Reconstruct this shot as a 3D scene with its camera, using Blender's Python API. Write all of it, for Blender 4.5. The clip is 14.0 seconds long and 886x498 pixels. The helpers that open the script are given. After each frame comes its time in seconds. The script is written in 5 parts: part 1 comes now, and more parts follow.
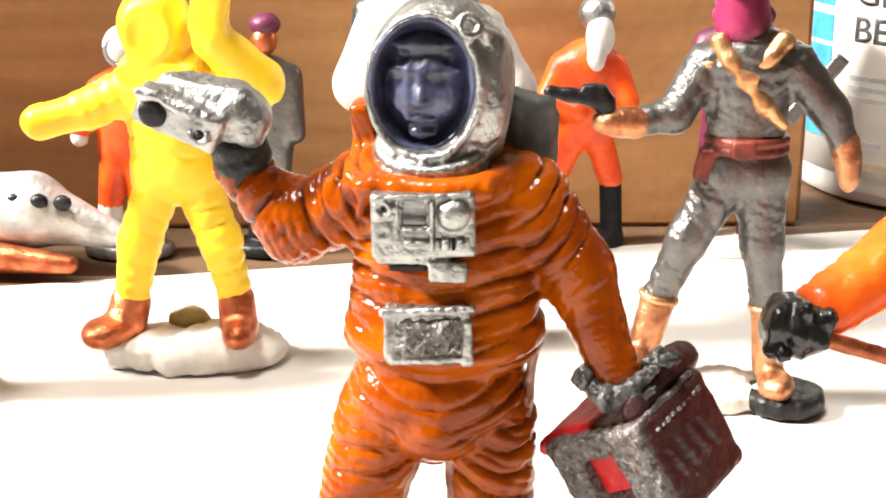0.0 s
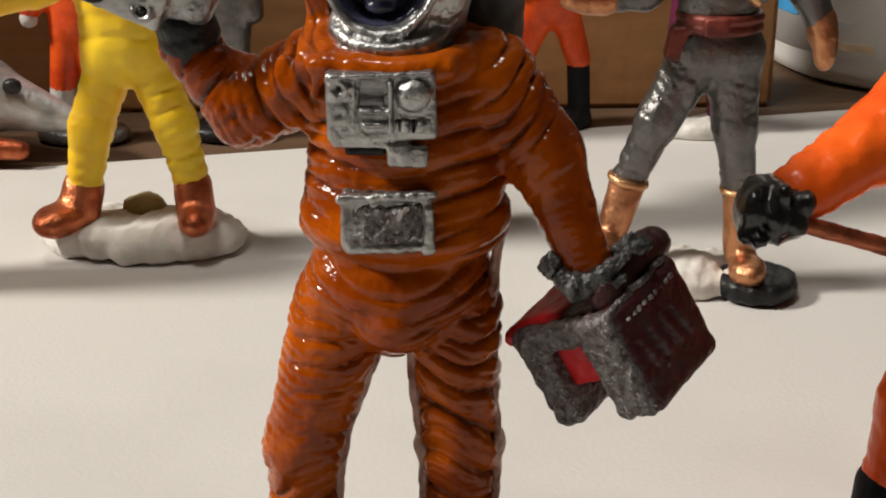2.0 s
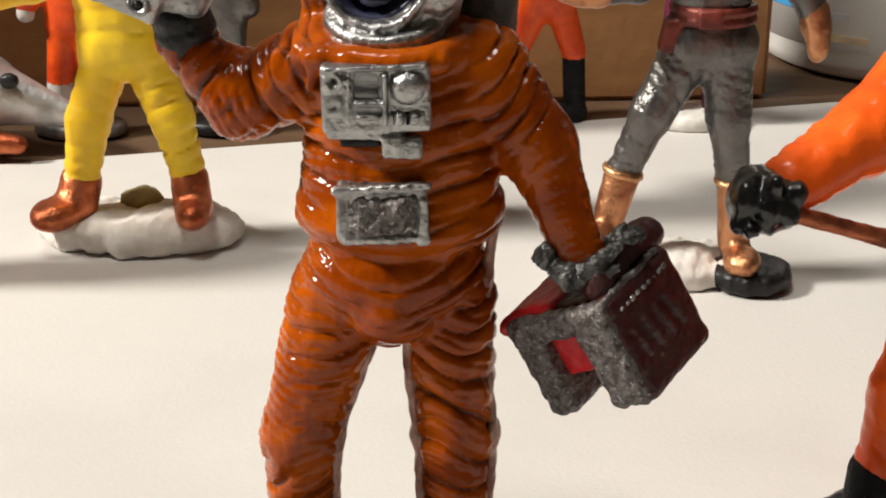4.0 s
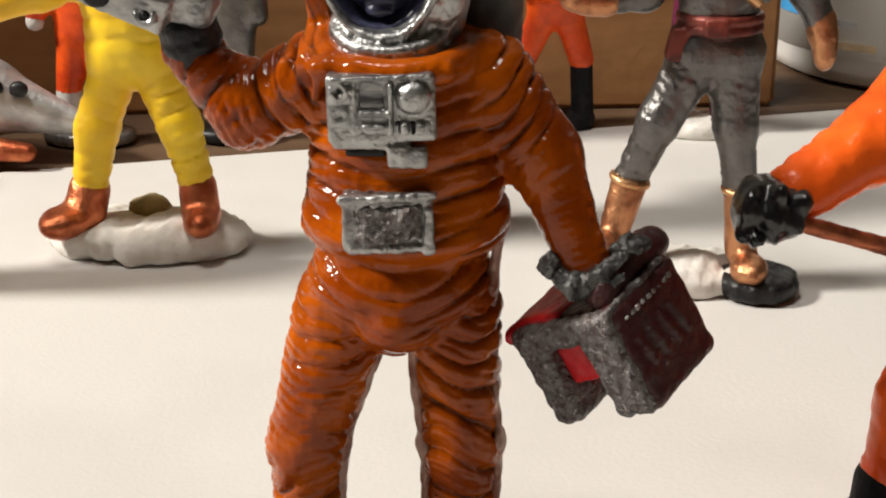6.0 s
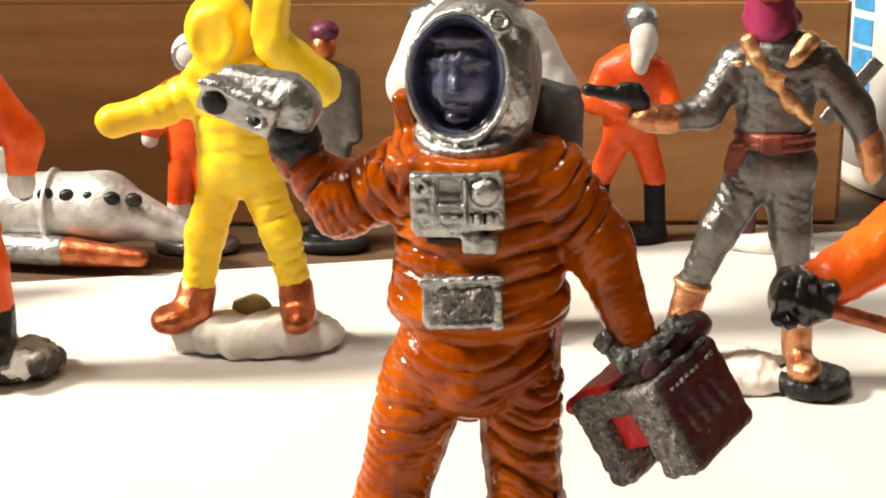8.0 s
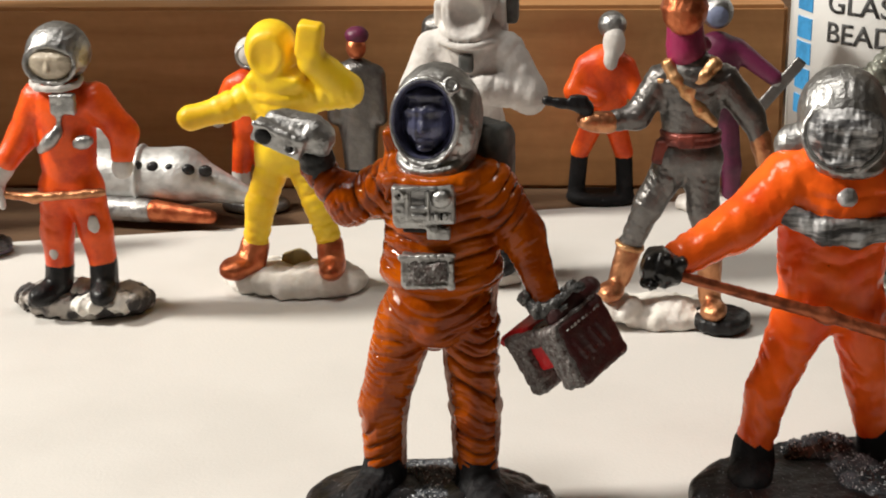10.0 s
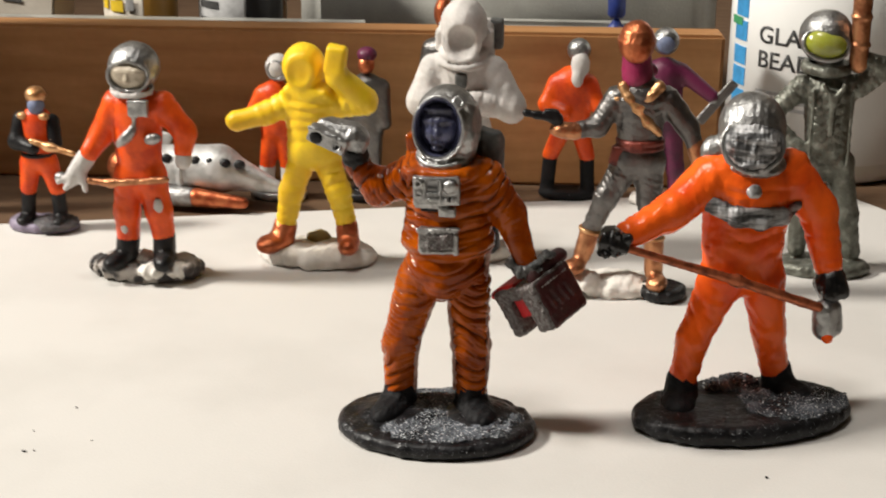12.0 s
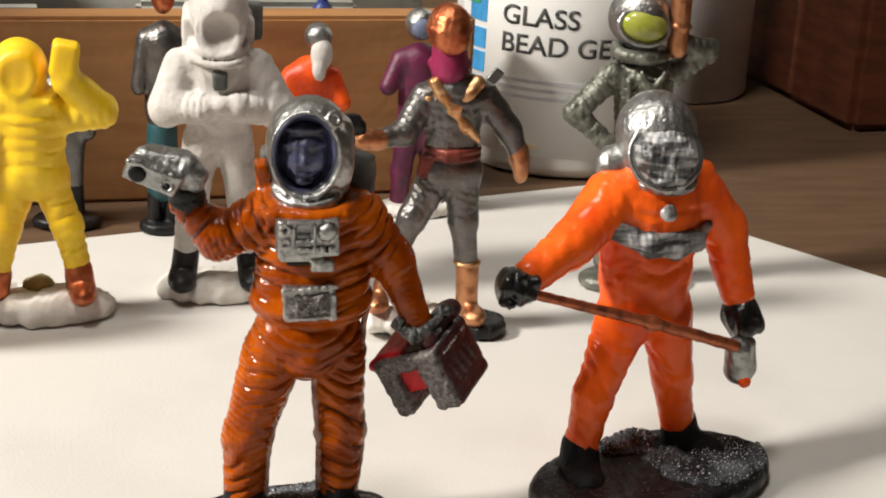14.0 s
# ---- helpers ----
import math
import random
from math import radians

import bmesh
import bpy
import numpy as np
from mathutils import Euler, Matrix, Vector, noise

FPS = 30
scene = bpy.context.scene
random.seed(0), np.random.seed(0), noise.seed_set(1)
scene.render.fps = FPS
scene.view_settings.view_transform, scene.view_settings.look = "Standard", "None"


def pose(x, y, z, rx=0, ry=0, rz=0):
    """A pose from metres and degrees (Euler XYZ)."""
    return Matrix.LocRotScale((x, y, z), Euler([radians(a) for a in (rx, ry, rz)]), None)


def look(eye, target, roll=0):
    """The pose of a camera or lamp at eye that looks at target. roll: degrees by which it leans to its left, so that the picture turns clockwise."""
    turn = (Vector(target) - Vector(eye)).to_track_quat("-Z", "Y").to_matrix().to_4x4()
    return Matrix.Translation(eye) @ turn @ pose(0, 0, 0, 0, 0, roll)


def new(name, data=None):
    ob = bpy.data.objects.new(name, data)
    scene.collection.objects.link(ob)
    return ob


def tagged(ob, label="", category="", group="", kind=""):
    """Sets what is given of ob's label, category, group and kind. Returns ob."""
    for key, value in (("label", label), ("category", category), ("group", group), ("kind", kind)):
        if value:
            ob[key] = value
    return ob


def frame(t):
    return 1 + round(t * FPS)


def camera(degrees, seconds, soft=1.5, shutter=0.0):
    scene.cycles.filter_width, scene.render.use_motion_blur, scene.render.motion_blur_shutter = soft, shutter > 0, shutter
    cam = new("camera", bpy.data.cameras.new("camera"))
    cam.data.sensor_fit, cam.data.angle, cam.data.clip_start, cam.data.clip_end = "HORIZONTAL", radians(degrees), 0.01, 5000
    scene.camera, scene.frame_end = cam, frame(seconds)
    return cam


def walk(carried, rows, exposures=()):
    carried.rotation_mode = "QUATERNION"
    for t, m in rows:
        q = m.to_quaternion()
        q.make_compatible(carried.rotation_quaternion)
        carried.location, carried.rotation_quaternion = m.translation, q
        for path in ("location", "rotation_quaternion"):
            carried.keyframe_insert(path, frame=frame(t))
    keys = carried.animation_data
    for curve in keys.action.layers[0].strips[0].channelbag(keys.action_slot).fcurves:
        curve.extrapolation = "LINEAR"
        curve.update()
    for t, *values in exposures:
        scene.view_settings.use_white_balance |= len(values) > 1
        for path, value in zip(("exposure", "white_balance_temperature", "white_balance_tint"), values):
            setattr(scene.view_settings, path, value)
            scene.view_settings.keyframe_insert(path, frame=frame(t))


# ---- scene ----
cam = camera(29.96, 14.0, soft=1.9, shutter=0.5)
PATH = [
    (0, pose(0.00668, -0.11833, 0.07562, 72.899, -0.362, 3.026)),
    (0.5, pose(0.00643, -0.11704, 0.07500, 72.475, -0.411, 2.838)),
    (1, pose(0.00659, -0.11623, 0.07475, 71.900, -0.351, 2.547)),
    (1.5, pose(0.00655, -0.11313, 0.07396, 70.535, -0.457, 2.044)),
    (2, pose(0.00691, -0.11261, 0.07376, 68.892, -0.401, 1.854)),
    (2.5, pose(0.00684, -0.11314, 0.07368, 68.854, -0.405, 1.597)),
    (5, pose(0.00736, -0.11360, 0.07403, 68.606, -0.159, 1.784)),
    (5.5, pose(0.00738, -0.11317, 0.07392, 68.647, -0.238, 1.889)),
    (6, pose(0.00751, -0.11380, 0.07422, 68.901, -0.122, 2.045)),
    (6.5, pose(0.00796, -0.12119, 0.07641, 70.987, -0.049, 2.847)),
    (7, pose(0.00943, -0.13278, 0.07678, 72.992, 0.190, 4.480)),
    (7.5, pose(0.01005, -0.12972, 0.07629, 73.287, 0.301, 5.230)),
    (8, pose(0.01015, -0.13091, 0.07611, 73.466, 0.283, 5.292)),
    (8.2, pose(0.01080, -0.13980, 0.08000, 72.850, 0.130, 5.100)),
    (10.5, pose(0.02922, -0.21308, 0.10889, 70.742, 0.768, 7.814)),
    (11, pose(0.02975, -0.24634, 0.11841, 71.177, 0.463, 7.192)),
    (11.5, pose(0.03086, -0.25832, 0.12142, 71.243, 0.323, 7.228)),
    (12, pose(0.02831, -0.25359, 0.11964, 70.855, -0.640, 6.587)),
    (12.5, pose(0.02216, -0.21443, 0.11488, 69.223, -2.565, 4.023)),
    (13, pose(0.01032, -0.20009, 0.11348, 69.202, -2.861, -1.367)),
    (13.5, pose(-0.00903, -0.19287, 0.10868, 70.403, -2.805, -7.394)),
    (14, pose(-0.02280, -0.19024, 0.10819, 70.390, -3.203, -10.714)),
]
EXPOSURE = [(0, 1.62, 6500, 10), (0.5, 1.36, 6550, 10), (0.8, 0.93, 6900, 10), (1, 0.66, 7050, 10), (1.2, 0.48, 6850, 10), (1.6, 0.19, 6550, 10), (2, -0.31, 6500, 10), (2.4, 0.03, 6500, 10), (5.5, 0.08, 6500, 10), (6, 0.06, 6500, 10), (6.5, 0.37, 6550, 10), (7, 0.8, 7100, 10), (7.5, 0.93, 7000, 10), (8.2, 0.55, 7100, 10), (9.5, 0.06, 6700, 10), (10.3, 0.0, 6500, 10), (11.5, 0.0, 6500, 10), (12.5, 0.05, 6500, 10), (14, 0.13, 6500, 10)]
walk(cam, PATH, EXPOSURE)

# ---- light ----
world = bpy.data.worlds.new("room_light")
scene.world = world
world.use_nodes = True
world.node_tree.nodes["Background"].inputs[0].default_value = (1.0, 0.96, 0.91, 1)
world.node_tree.nodes["Background"].inputs[1].default_value = 0.12


def area_lamp(name, eye, target, size, watts, colour):
    data = bpy.data.lights.new(name, "AREA")
    data.shape, data.size, data.energy, data.color = "DISK", size, watts, colour
    ob = new(name, data)
    ob.matrix_world = look(eye, target)
    return ob


spot = bpy.data.lights.new("desk_lamp_light", "SPOT")
spot.energy, spot.color, spot.shadow_soft_size = 51.0, (1.0, 0.95, 0.86), 0.068
spot.spot_size, spot.spot_blend = radians(54), 0.4
new("desk_lamp_light", spot).matrix_world = look((-0.735, -0.070, 0.615), (0.15, 0.03, 0.0))
# unseen soft fill from above, added to lift the figures and the board
area_lamp("overhead_fill", (-0.25, -0.12, 1.3), (-0.05, 0.15, 0.0), 0.28, 6.3, (1.0, 0.95, 0.88))


# ---- materials ----
def surface(name, colour, second=None, rough=0.45, metal=0.0, scale=400.0, lo=0.45, hi=0.62, bump=0.25, bump_scale=1500.0,
            stretch=(1, 1, 1), speck=None, speck_scale=2500.0, speck_cut=0.68, coat=0.0, rough2=None, sss=0.0, fine=0.12, detail=6.0, crease_tint=None, crease_tint_most=0.85, shine=0.5):
    """A painted surface: two colours mixed by stretched noise, fine grain, optional bright specks, relief."""
    m = bpy.data.materials.new(name)
    m.use_nodes = True
    nt = m.node_tree
    n, l = nt.nodes, nt.links
    b = n["Principled BSDF"]
    co = n.new("ShaderNodeTexCoord")
    mp = n.new("ShaderNodeMapping")
    mp.inputs["Scale"].default_value = stretch
    l.new(co.outputs["Object"], mp.inputs["Vector"])
    big = n.new("ShaderNodeTexNoise")
    big.inputs["Scale"].default_value, big.inputs["Detail"].default_value = scale, detail
    l.new(mp.outputs[0], big.inputs["Vector"])
    ramp = n.new("ShaderNodeValToRGB")
    ramp.color_ramp.elements[0].position, ramp.color_ramp.elements[1].position = lo, hi
    ramp.color_ramp.elements[0].color = (*colour, 1)
    ramp.color_ramp.elements[1].color = (*(second or [c * 0.8 for c in colour]), 1)
    l.new(big.outputs["Fac"], ramp.inputs[0])
    grain = n.new("ShaderNodeTexNoise")
    grain.inputs["Scale"].default_value, grain.inputs["Detail"].default_value = bump_scale, 4.0
    l.new(co.outputs["Object"], grain.inputs["Vector"])
    shade = n.new("ShaderNodeMapRange")
    shade.inputs["To Min"].default_value, shade.inputs["To Max"].default_value = 1 - fine, 1 + fine
    l.new(grain.outputs["Fac"], shade.inputs["Value"])
    mul = n.new("ShaderNodeVectorMath")
    mul.operation = "SCALE"
    l.new(ramp.outputs[0], mul.inputs[0])
    l.new(shade.outputs[0], mul.inputs["Scale"])
    last = mul.outputs[0]
    # mixes the colour towards a darker tint by crease depth
    if crease_tint:
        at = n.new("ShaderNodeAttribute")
        at.attribute_name = "crease_tint"
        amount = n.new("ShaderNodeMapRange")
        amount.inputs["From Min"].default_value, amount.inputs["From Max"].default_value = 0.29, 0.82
        amount.inputs["To Max"].default_value = crease_tint_most
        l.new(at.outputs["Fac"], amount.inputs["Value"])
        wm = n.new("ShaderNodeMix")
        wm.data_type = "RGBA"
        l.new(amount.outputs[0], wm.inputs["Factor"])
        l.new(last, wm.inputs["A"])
        wm.inputs["B"].default_value = (*crease_tint, 1)
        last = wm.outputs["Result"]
    if speck:
        sp = n.new("ShaderNodeTexNoise")
        sp.inputs["Scale"].default_value, sp.inputs["Detail"].default_value = speck_scale, 2.0
        l.new(co.outputs["Object"], sp.inputs["Vector"])
        cut = n.new("ShaderNodeMapRange")
        cut.inputs["From Min"].default_value, cut.inputs["From Max"].default_value = speck_cut, speck_cut + 0.05
        l.new(sp.outputs["Fac"], cut.inputs["Value"])
        mix = n.new("ShaderNodeMix")
        mix.data_type = "RGBA"
        l.new(cut.outputs[0], mix.inputs["Factor"])
        l.new(last, mix.inputs["A"])
        mix.inputs["B"].default_value = (*speck, 1)
        last = mix.outputs["Result"]
    l.new(last, b.inputs["Base Color"])
    rr = n.new("ShaderNodeMapRange")
    rr.inputs["To Min"].default_value, rr.inputs["To Max"].default_value = rough, rough2 if rough2 else min(1, rough + 0.15)
    l.new(big.outputs["Fac"], rr.inputs["Value"])
    l.new(rr.outputs[0], b.inputs["Roughness"])
    b.inputs["Metallic"].default_value = metal
    b.inputs["Specular IOR Level"].default_value = shine
    b.inputs["Coat Weight"].default_value = coat
    b.inputs["Coat Roughness"].default_value = 0.2
    if sss:
        b.inputs["Subsurface Weight"].default_value = sss
        b.inputs["Subsurface Radius"].default_value = (0.004, 0.003, 0.001)
    bp = n.new("ShaderNodeBump")
    bp.inputs["Strength"].default_value, bp.inputs["Distance"].default_value = bump, 0.0004
    l.new(grain.outputs["Fac"], bp.inputs["Height"])
    l.new(bp.outputs[0], b.inputs["Normal"])
    return m


ORANGE = surface("burnt_orange_paint", (0.46, 0.090, 0.002), (0.24, 0.037, 0.001), crease_tint=(0.024, 0.006, 0.003), crease_tint_most=0.80, rough=0.09, scale=210, lo=0.32, hi=0.60, bump=0.75, bump_scale=480, shine=0.27, rough2=0.18)
ORANGE_R = surface("fluorescent_orange_paint", (1.0, 0.138, 0.014), (0.84, 0.076, 0.008), rough=0.16, scale=160, lo=0.45, hi=0.7, bump=0.35, bump_scale=600, shine=0.32, speck=(0.12, 0.02, 0.006), speck_scale=700, speck_cut=0.77)
ORANGE_O = surface("red_orange_paint", (0.88, 0.105, 0.010), (0.66, 0.058, 0.008), rough=0.3, scale=200, shine=0.35)
SILVER = surface("silver_paint", (0.42, 0.42, 0.415), (0.17, 0.17, 0.17), rough=0.30, metal=0.9, scale=420, lo=0.42, hi=0.74, bump=0.55, bump_scale=1500)
SILVER_PALE = surface("pale_silver_paint", (0.60, 0.60, 0.59), (0.40, 0.40, 0.39), rough=0.42, metal=0.55, scale=300, bump=0.4, bump_scale=1200)
SILVER_WASH = surface("silver_paint_with_dark_wash", (0.44, 0.44, 0.435), (0.15, 0.14, 0.135), rough=0.3, metal=0.8, scale=600, lo=0.44, hi=0.70, bump=0.6, bump_scale=1800)
SILVER_STREAK = surface("streaked_silver_paint", (0.46, 0.46, 0.465), (0.07, 0.07, 0.073), rough=0.38, metal=0.4, scale=520, lo=0.42, hi=0.58, bump=0.35, bump_scale=1300, stretch=(0.3, 0.6, 1.8))
VISOR = surface("dark_blue_violet_paint", (0.024, 0.026, 0.055), (0.12, 0.13, 0.25), rough=0.28, scale=330, lo=0.42, hi=0.68, bump=0.35, coat=0.2)
BLACK = surface("black_satin_paint", (0.009, 0.009, 0.010), (0.020, 0.019, 0.019), rough=0.3, scale=300, bump=0.4, coat=0.05, shine=0.22)
BOOT_BLACK = surface("matt_black_paint", (0.007, 0.007, 0.008), (0.014, 0.013, 0.014), rough=0.55, scale=400, bump=0.6, bump_scale=1400, shine=0.18, speck=(0.22, 0.22, 0.23), speck_scale=3000, speck_cut=0.74)
GLOVE_BLACK = surface("glossy_black_paint", (0.008, 0.008, 0.009), (0.016, 0.016, 0.016), rough=0.14, scale=300, bump=0.7, bump_scale=900, coat=0.3)
BASE_BLACK = surface("black_base_with_glitter", (0.005, 0.005, 0.006), (0.015, 0.015, 0.017), rough=0.3, shine=0.3, scale=300, bump=0.5, bump_scale=1200, speck=(0.50, 0.51, 0.53), speck_scale=3600, speck_cut=0.675)
CRYSTAL = surface("glass_bead_frost", (0.020, 0.023, 0.028), (0.16, 0.175, 0.20), rough=0.12, scale=200, lo=0.40, hi=0.66, bump=1.0, bump_scale=2600, speck=(0.92, 0.94, 0.96), speck_scale=3200, speck_cut=0.61)
YELLOW = surface("yellow_waxy_plastic", (0.94, 0.64, 0.016), (0.88, 0.54, 0.010), rough=0.38, scale=110, bump=0.18, bump_scale=500, sss=0.12)
COPPER = surface("copper_paint", (0.62, 0.19, 0.08), (0.38, 0.09, 0.035), rough=0.3, metal=0.85, scale=380, bump=0.4)
COPPER_DARK = surface("worn_copper_rod_paint", (0.50, 0.14, 0.06), (0.20, 0.055, 0.025), rough=0.32, metal=0.6, scale=500, lo=0.45, hi=0.65, bump=0.5)
GOLD = surface("pale_gold_paint", (0.78, 0.45, 0.22), (0.45, 0.22, 0.09), rough=0.3, metal=0.85, scale=380, bump=0.4)
BRONZE = surface("copper_gold_paint", (0.58, 0.27, 0.13), (0.34, 0.13, 0.06), rough=0.3, metal=0.85, scale=380, bump=0.4)
GUNMETAL = surface("gunmetal_grey_paint", (0.13, 0.124, 0.12), (0.19, 0.182, 0.175), rough=0.26, metal=0.8, scale=420, lo=0.36, hi=0.74, bump=0.4)
WHITE = surface("white_primer", (0.62, 0.59, 0.565), (0.53, 0.505, 0.48), rough=0.7, scale=220, bump=0.3)
FACE_BEIGE = surface("beige_visor_paint", (0.50, 0.43, 0.33), (0.36, 0.30, 0.22), rough=0.35, scale=420, bump=0.4, coat=0.3)
SNOW = surface("white_plaster_base", (0.80, 0.77, 0.72), (0.70, 0.67, 0.61), rough=0.6, scale=260, bump=0.5, bump_scale=900)
MAGENTA = surface("magenta_paint", (0.30, 0.018, 0.085), (0.16, 0.01, 0.05), rough=0.35, scale=260)
PLUM = surface("plum_paint", (0.12, 0.012, 0.05), (0.07, 0.008, 0.035), rough=0.4, scale=260)
BELT = surface("red_brown_belt_paint", (0.22, 0.045, 0.03), (0.10, 0.02, 0.015), rough=0.38, metal=0.3, scale=500)
OLIVE = surface("grey_green_metallic_paint", (0.13, 0.132, 0.108), (0.27, 0.278, 0.24), rough=0.32, metal=0.5, scale=480, lo=0.44, hi=0.70, bump=0.6)
LIME = surface("lime_green_visor_paint", (0.31, 0.34, 0.03), (0.46, 0.47, 0.12), rough=0.12, scale=180, coat=0.8, bump=0.1)
GREY_GLOVE = surface("grey_putty_paint", (0.20, 0.20, 0.195), (0.06, 0.06, 0.06), rough=0.3, metal=0.6, scale=800, lo=0.4, hi=0.62, bump=0.8)
PACK = surface("dark_grey_paint", (0.075, 0.078, 0.075), (0.13, 0.13, 0.125), rough=0.5, scale=350)
CASE = surface("dark_red_case_paint", (0.050, 0.006, 0.007), (0.045, 0.024, 0.022), rough=0.36, scale=700, lo=0.45, hi=0.75, bump=0.5, speck=(0.16, 0.11, 0.10), speck_scale=1500, speck_cut=0.70)
CASE_EDGE = surface("grey_drybrushed_red_paint", (0.17, 0.16, 0.155), (0.07, 0.045, 0.042), rough=0.36, metal=0.45, scale=1700, lo=0.42, hi=0.66, bump=0.8, bump_scale=2400, speck=(0.34, 0.33, 0.32), speck_scale=3200, speck_cut=0.62)
CASE_RED = surface("bright_red_paint", (0.62, 0.013, 0.018), (0.34, 0.01, 0.014), rough=0.35, scale=300)
RUBBLE_DARK = surface("dark_grey_rubble_paint", (0.05, 0.047, 0.05), (0.13, 0.12, 0.125), rough=0.45, scale=420, bump=0.8)
LILAC = surface("grey_lilac_base_paint", (0.26, 0.22, 0.30), (0.12, 0.10, 0.14), rough=0.5, scale=250)
SKIN_BLUE = surface("grey_blue_paint", (0.16, 0.19, 0.30), rough=0.5)
TEAL = surface("dark_teal_paint", (0.015, 0.075, 0.09), rough=0.45)
TAN = surface("tan_stone_paint", (0.36, 0.29, 0.14), rough=0.7)
RUBBLE = surface("grey_white_rubble_base", (0.50, 0.46, 0.42), (0.05, 0.045, 0.045), rough=0.6, scale=260, lo=0.44, hi=0.56, bump=0.8)


# ---- figure sculpting: rounded solids blended in a grid of distances, then skinned ----
WAVES = np.random.RandomState(7).normal(size=(6, 3))
PHASE = np.random.RandomState(8).uniform(0, 6.28, 6)


def ripple(p, f):
    """Smooth noise, about -1 to 1, at wavelength 1/f (mm)."""
    s = 0
    for w, ph in zip(WAVES, PHASE):
        s = s + np.sin((p @ w) * f * 3.2 + ph)
    return s / 3.0


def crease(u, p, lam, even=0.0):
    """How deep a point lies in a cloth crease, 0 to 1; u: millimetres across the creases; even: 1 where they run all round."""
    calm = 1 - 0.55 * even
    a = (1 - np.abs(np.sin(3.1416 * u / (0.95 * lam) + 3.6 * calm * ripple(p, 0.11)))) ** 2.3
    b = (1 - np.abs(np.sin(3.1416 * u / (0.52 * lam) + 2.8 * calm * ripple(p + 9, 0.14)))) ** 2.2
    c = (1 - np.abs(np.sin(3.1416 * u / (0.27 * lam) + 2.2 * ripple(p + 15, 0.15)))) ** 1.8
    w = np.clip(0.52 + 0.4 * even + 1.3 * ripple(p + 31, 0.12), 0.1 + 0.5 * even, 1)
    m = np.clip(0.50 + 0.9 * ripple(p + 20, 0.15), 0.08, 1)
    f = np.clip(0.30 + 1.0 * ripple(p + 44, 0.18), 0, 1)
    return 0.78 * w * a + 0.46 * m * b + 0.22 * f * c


def across(s, p):
    """Millimetres across the creases of a shape: along a limb, where they may slant, or up a rounded body, where they may sag."""
    sag = s["folds"][2] if len(s["folds"]) > 2 else 0.0
    if s["t"] == "cap":
        ab = s["b"] - s["a"]
        return ((p - s["a"]) @ ab) / np.linalg.norm(ab) + sag * p[..., 0]
    return p[..., 2] - sag * (p[..., 0] - s["c"][0]) ** 2


def folded(s, p):
    f = s["folds"]
    return crease(across(s, p), p, f[1], f[3] if len(f) > 3 else 0.0)


def turn(rx, ry, rz):
    return np.array(Euler([radians(a) for a in (rx, ry, rz)]).to_matrix())


def cap(a, b, ra, rb=None, flat=1.0, folds=None, k=1.2):
    """A tapered rounded limb from a to b; flat squashes it front to back; folds: (height, spacing) of cloth folds."""
    return dict(t="cap", a=np.array(a, float), b=np.array(b, float), ra=ra, rb=ra if rb is None else rb, flat=flat, folds=folds, k=k)


def ell(c, r, rot=(0, 0, 0), folds=None, k=1.0):
    return dict(t="ell", c=np.array(c, float), r=np.array(r, float), m=turn(*rot), folds=folds, k=k)


def box(c, h, rot=(0, 0, 0), e=0.5, k=0.3, m=None, cut=False):
    return dict(t="box", c=np.array(c, float), h=np.array(h, float), m=turn(*rot) if m is None else np.array(m), e=e, k=k, cut=cut, folds=None)


def ring(c, ru, rv, tube, rot=(90, 0, 0), k=0.4):
    """An oval ring; at rest it lies flat."""
    return dict(t="ring", c=np.array(c, float), ru=ru, rv=rv, tube=tube, m=turn(*rot), k=k, folds=None)


def hole(c, r, rot=(0, 0, 0), k=0.5):
    return dict(t="ell", c=np.array(c, float), r=np.array(r, float), m=turn(*rot), k=k, cut=True, folds=None)


def reach(s):
    if s["t"] == "cap":
        r = max(s["ra"], s["rb"])
        return np.minimum(s["a"], s["b"]) - r, np.maximum(s["a"], s["b"]) + r
    if s["t"] == "ell":
        r = np.full(3, s["r"].max())
    elif s["t"] == "box":
        r = np.full(3, np.linalg.norm(s["h"]))
    elif s["t"] == "disc":
        r = np.array([s["a"], s["b"], s["h"]])
    else:
        r = np.full(3, max(s["ru"], s["rv"]) + s["tube"])
    return s["c"] - r, s["c"] + r


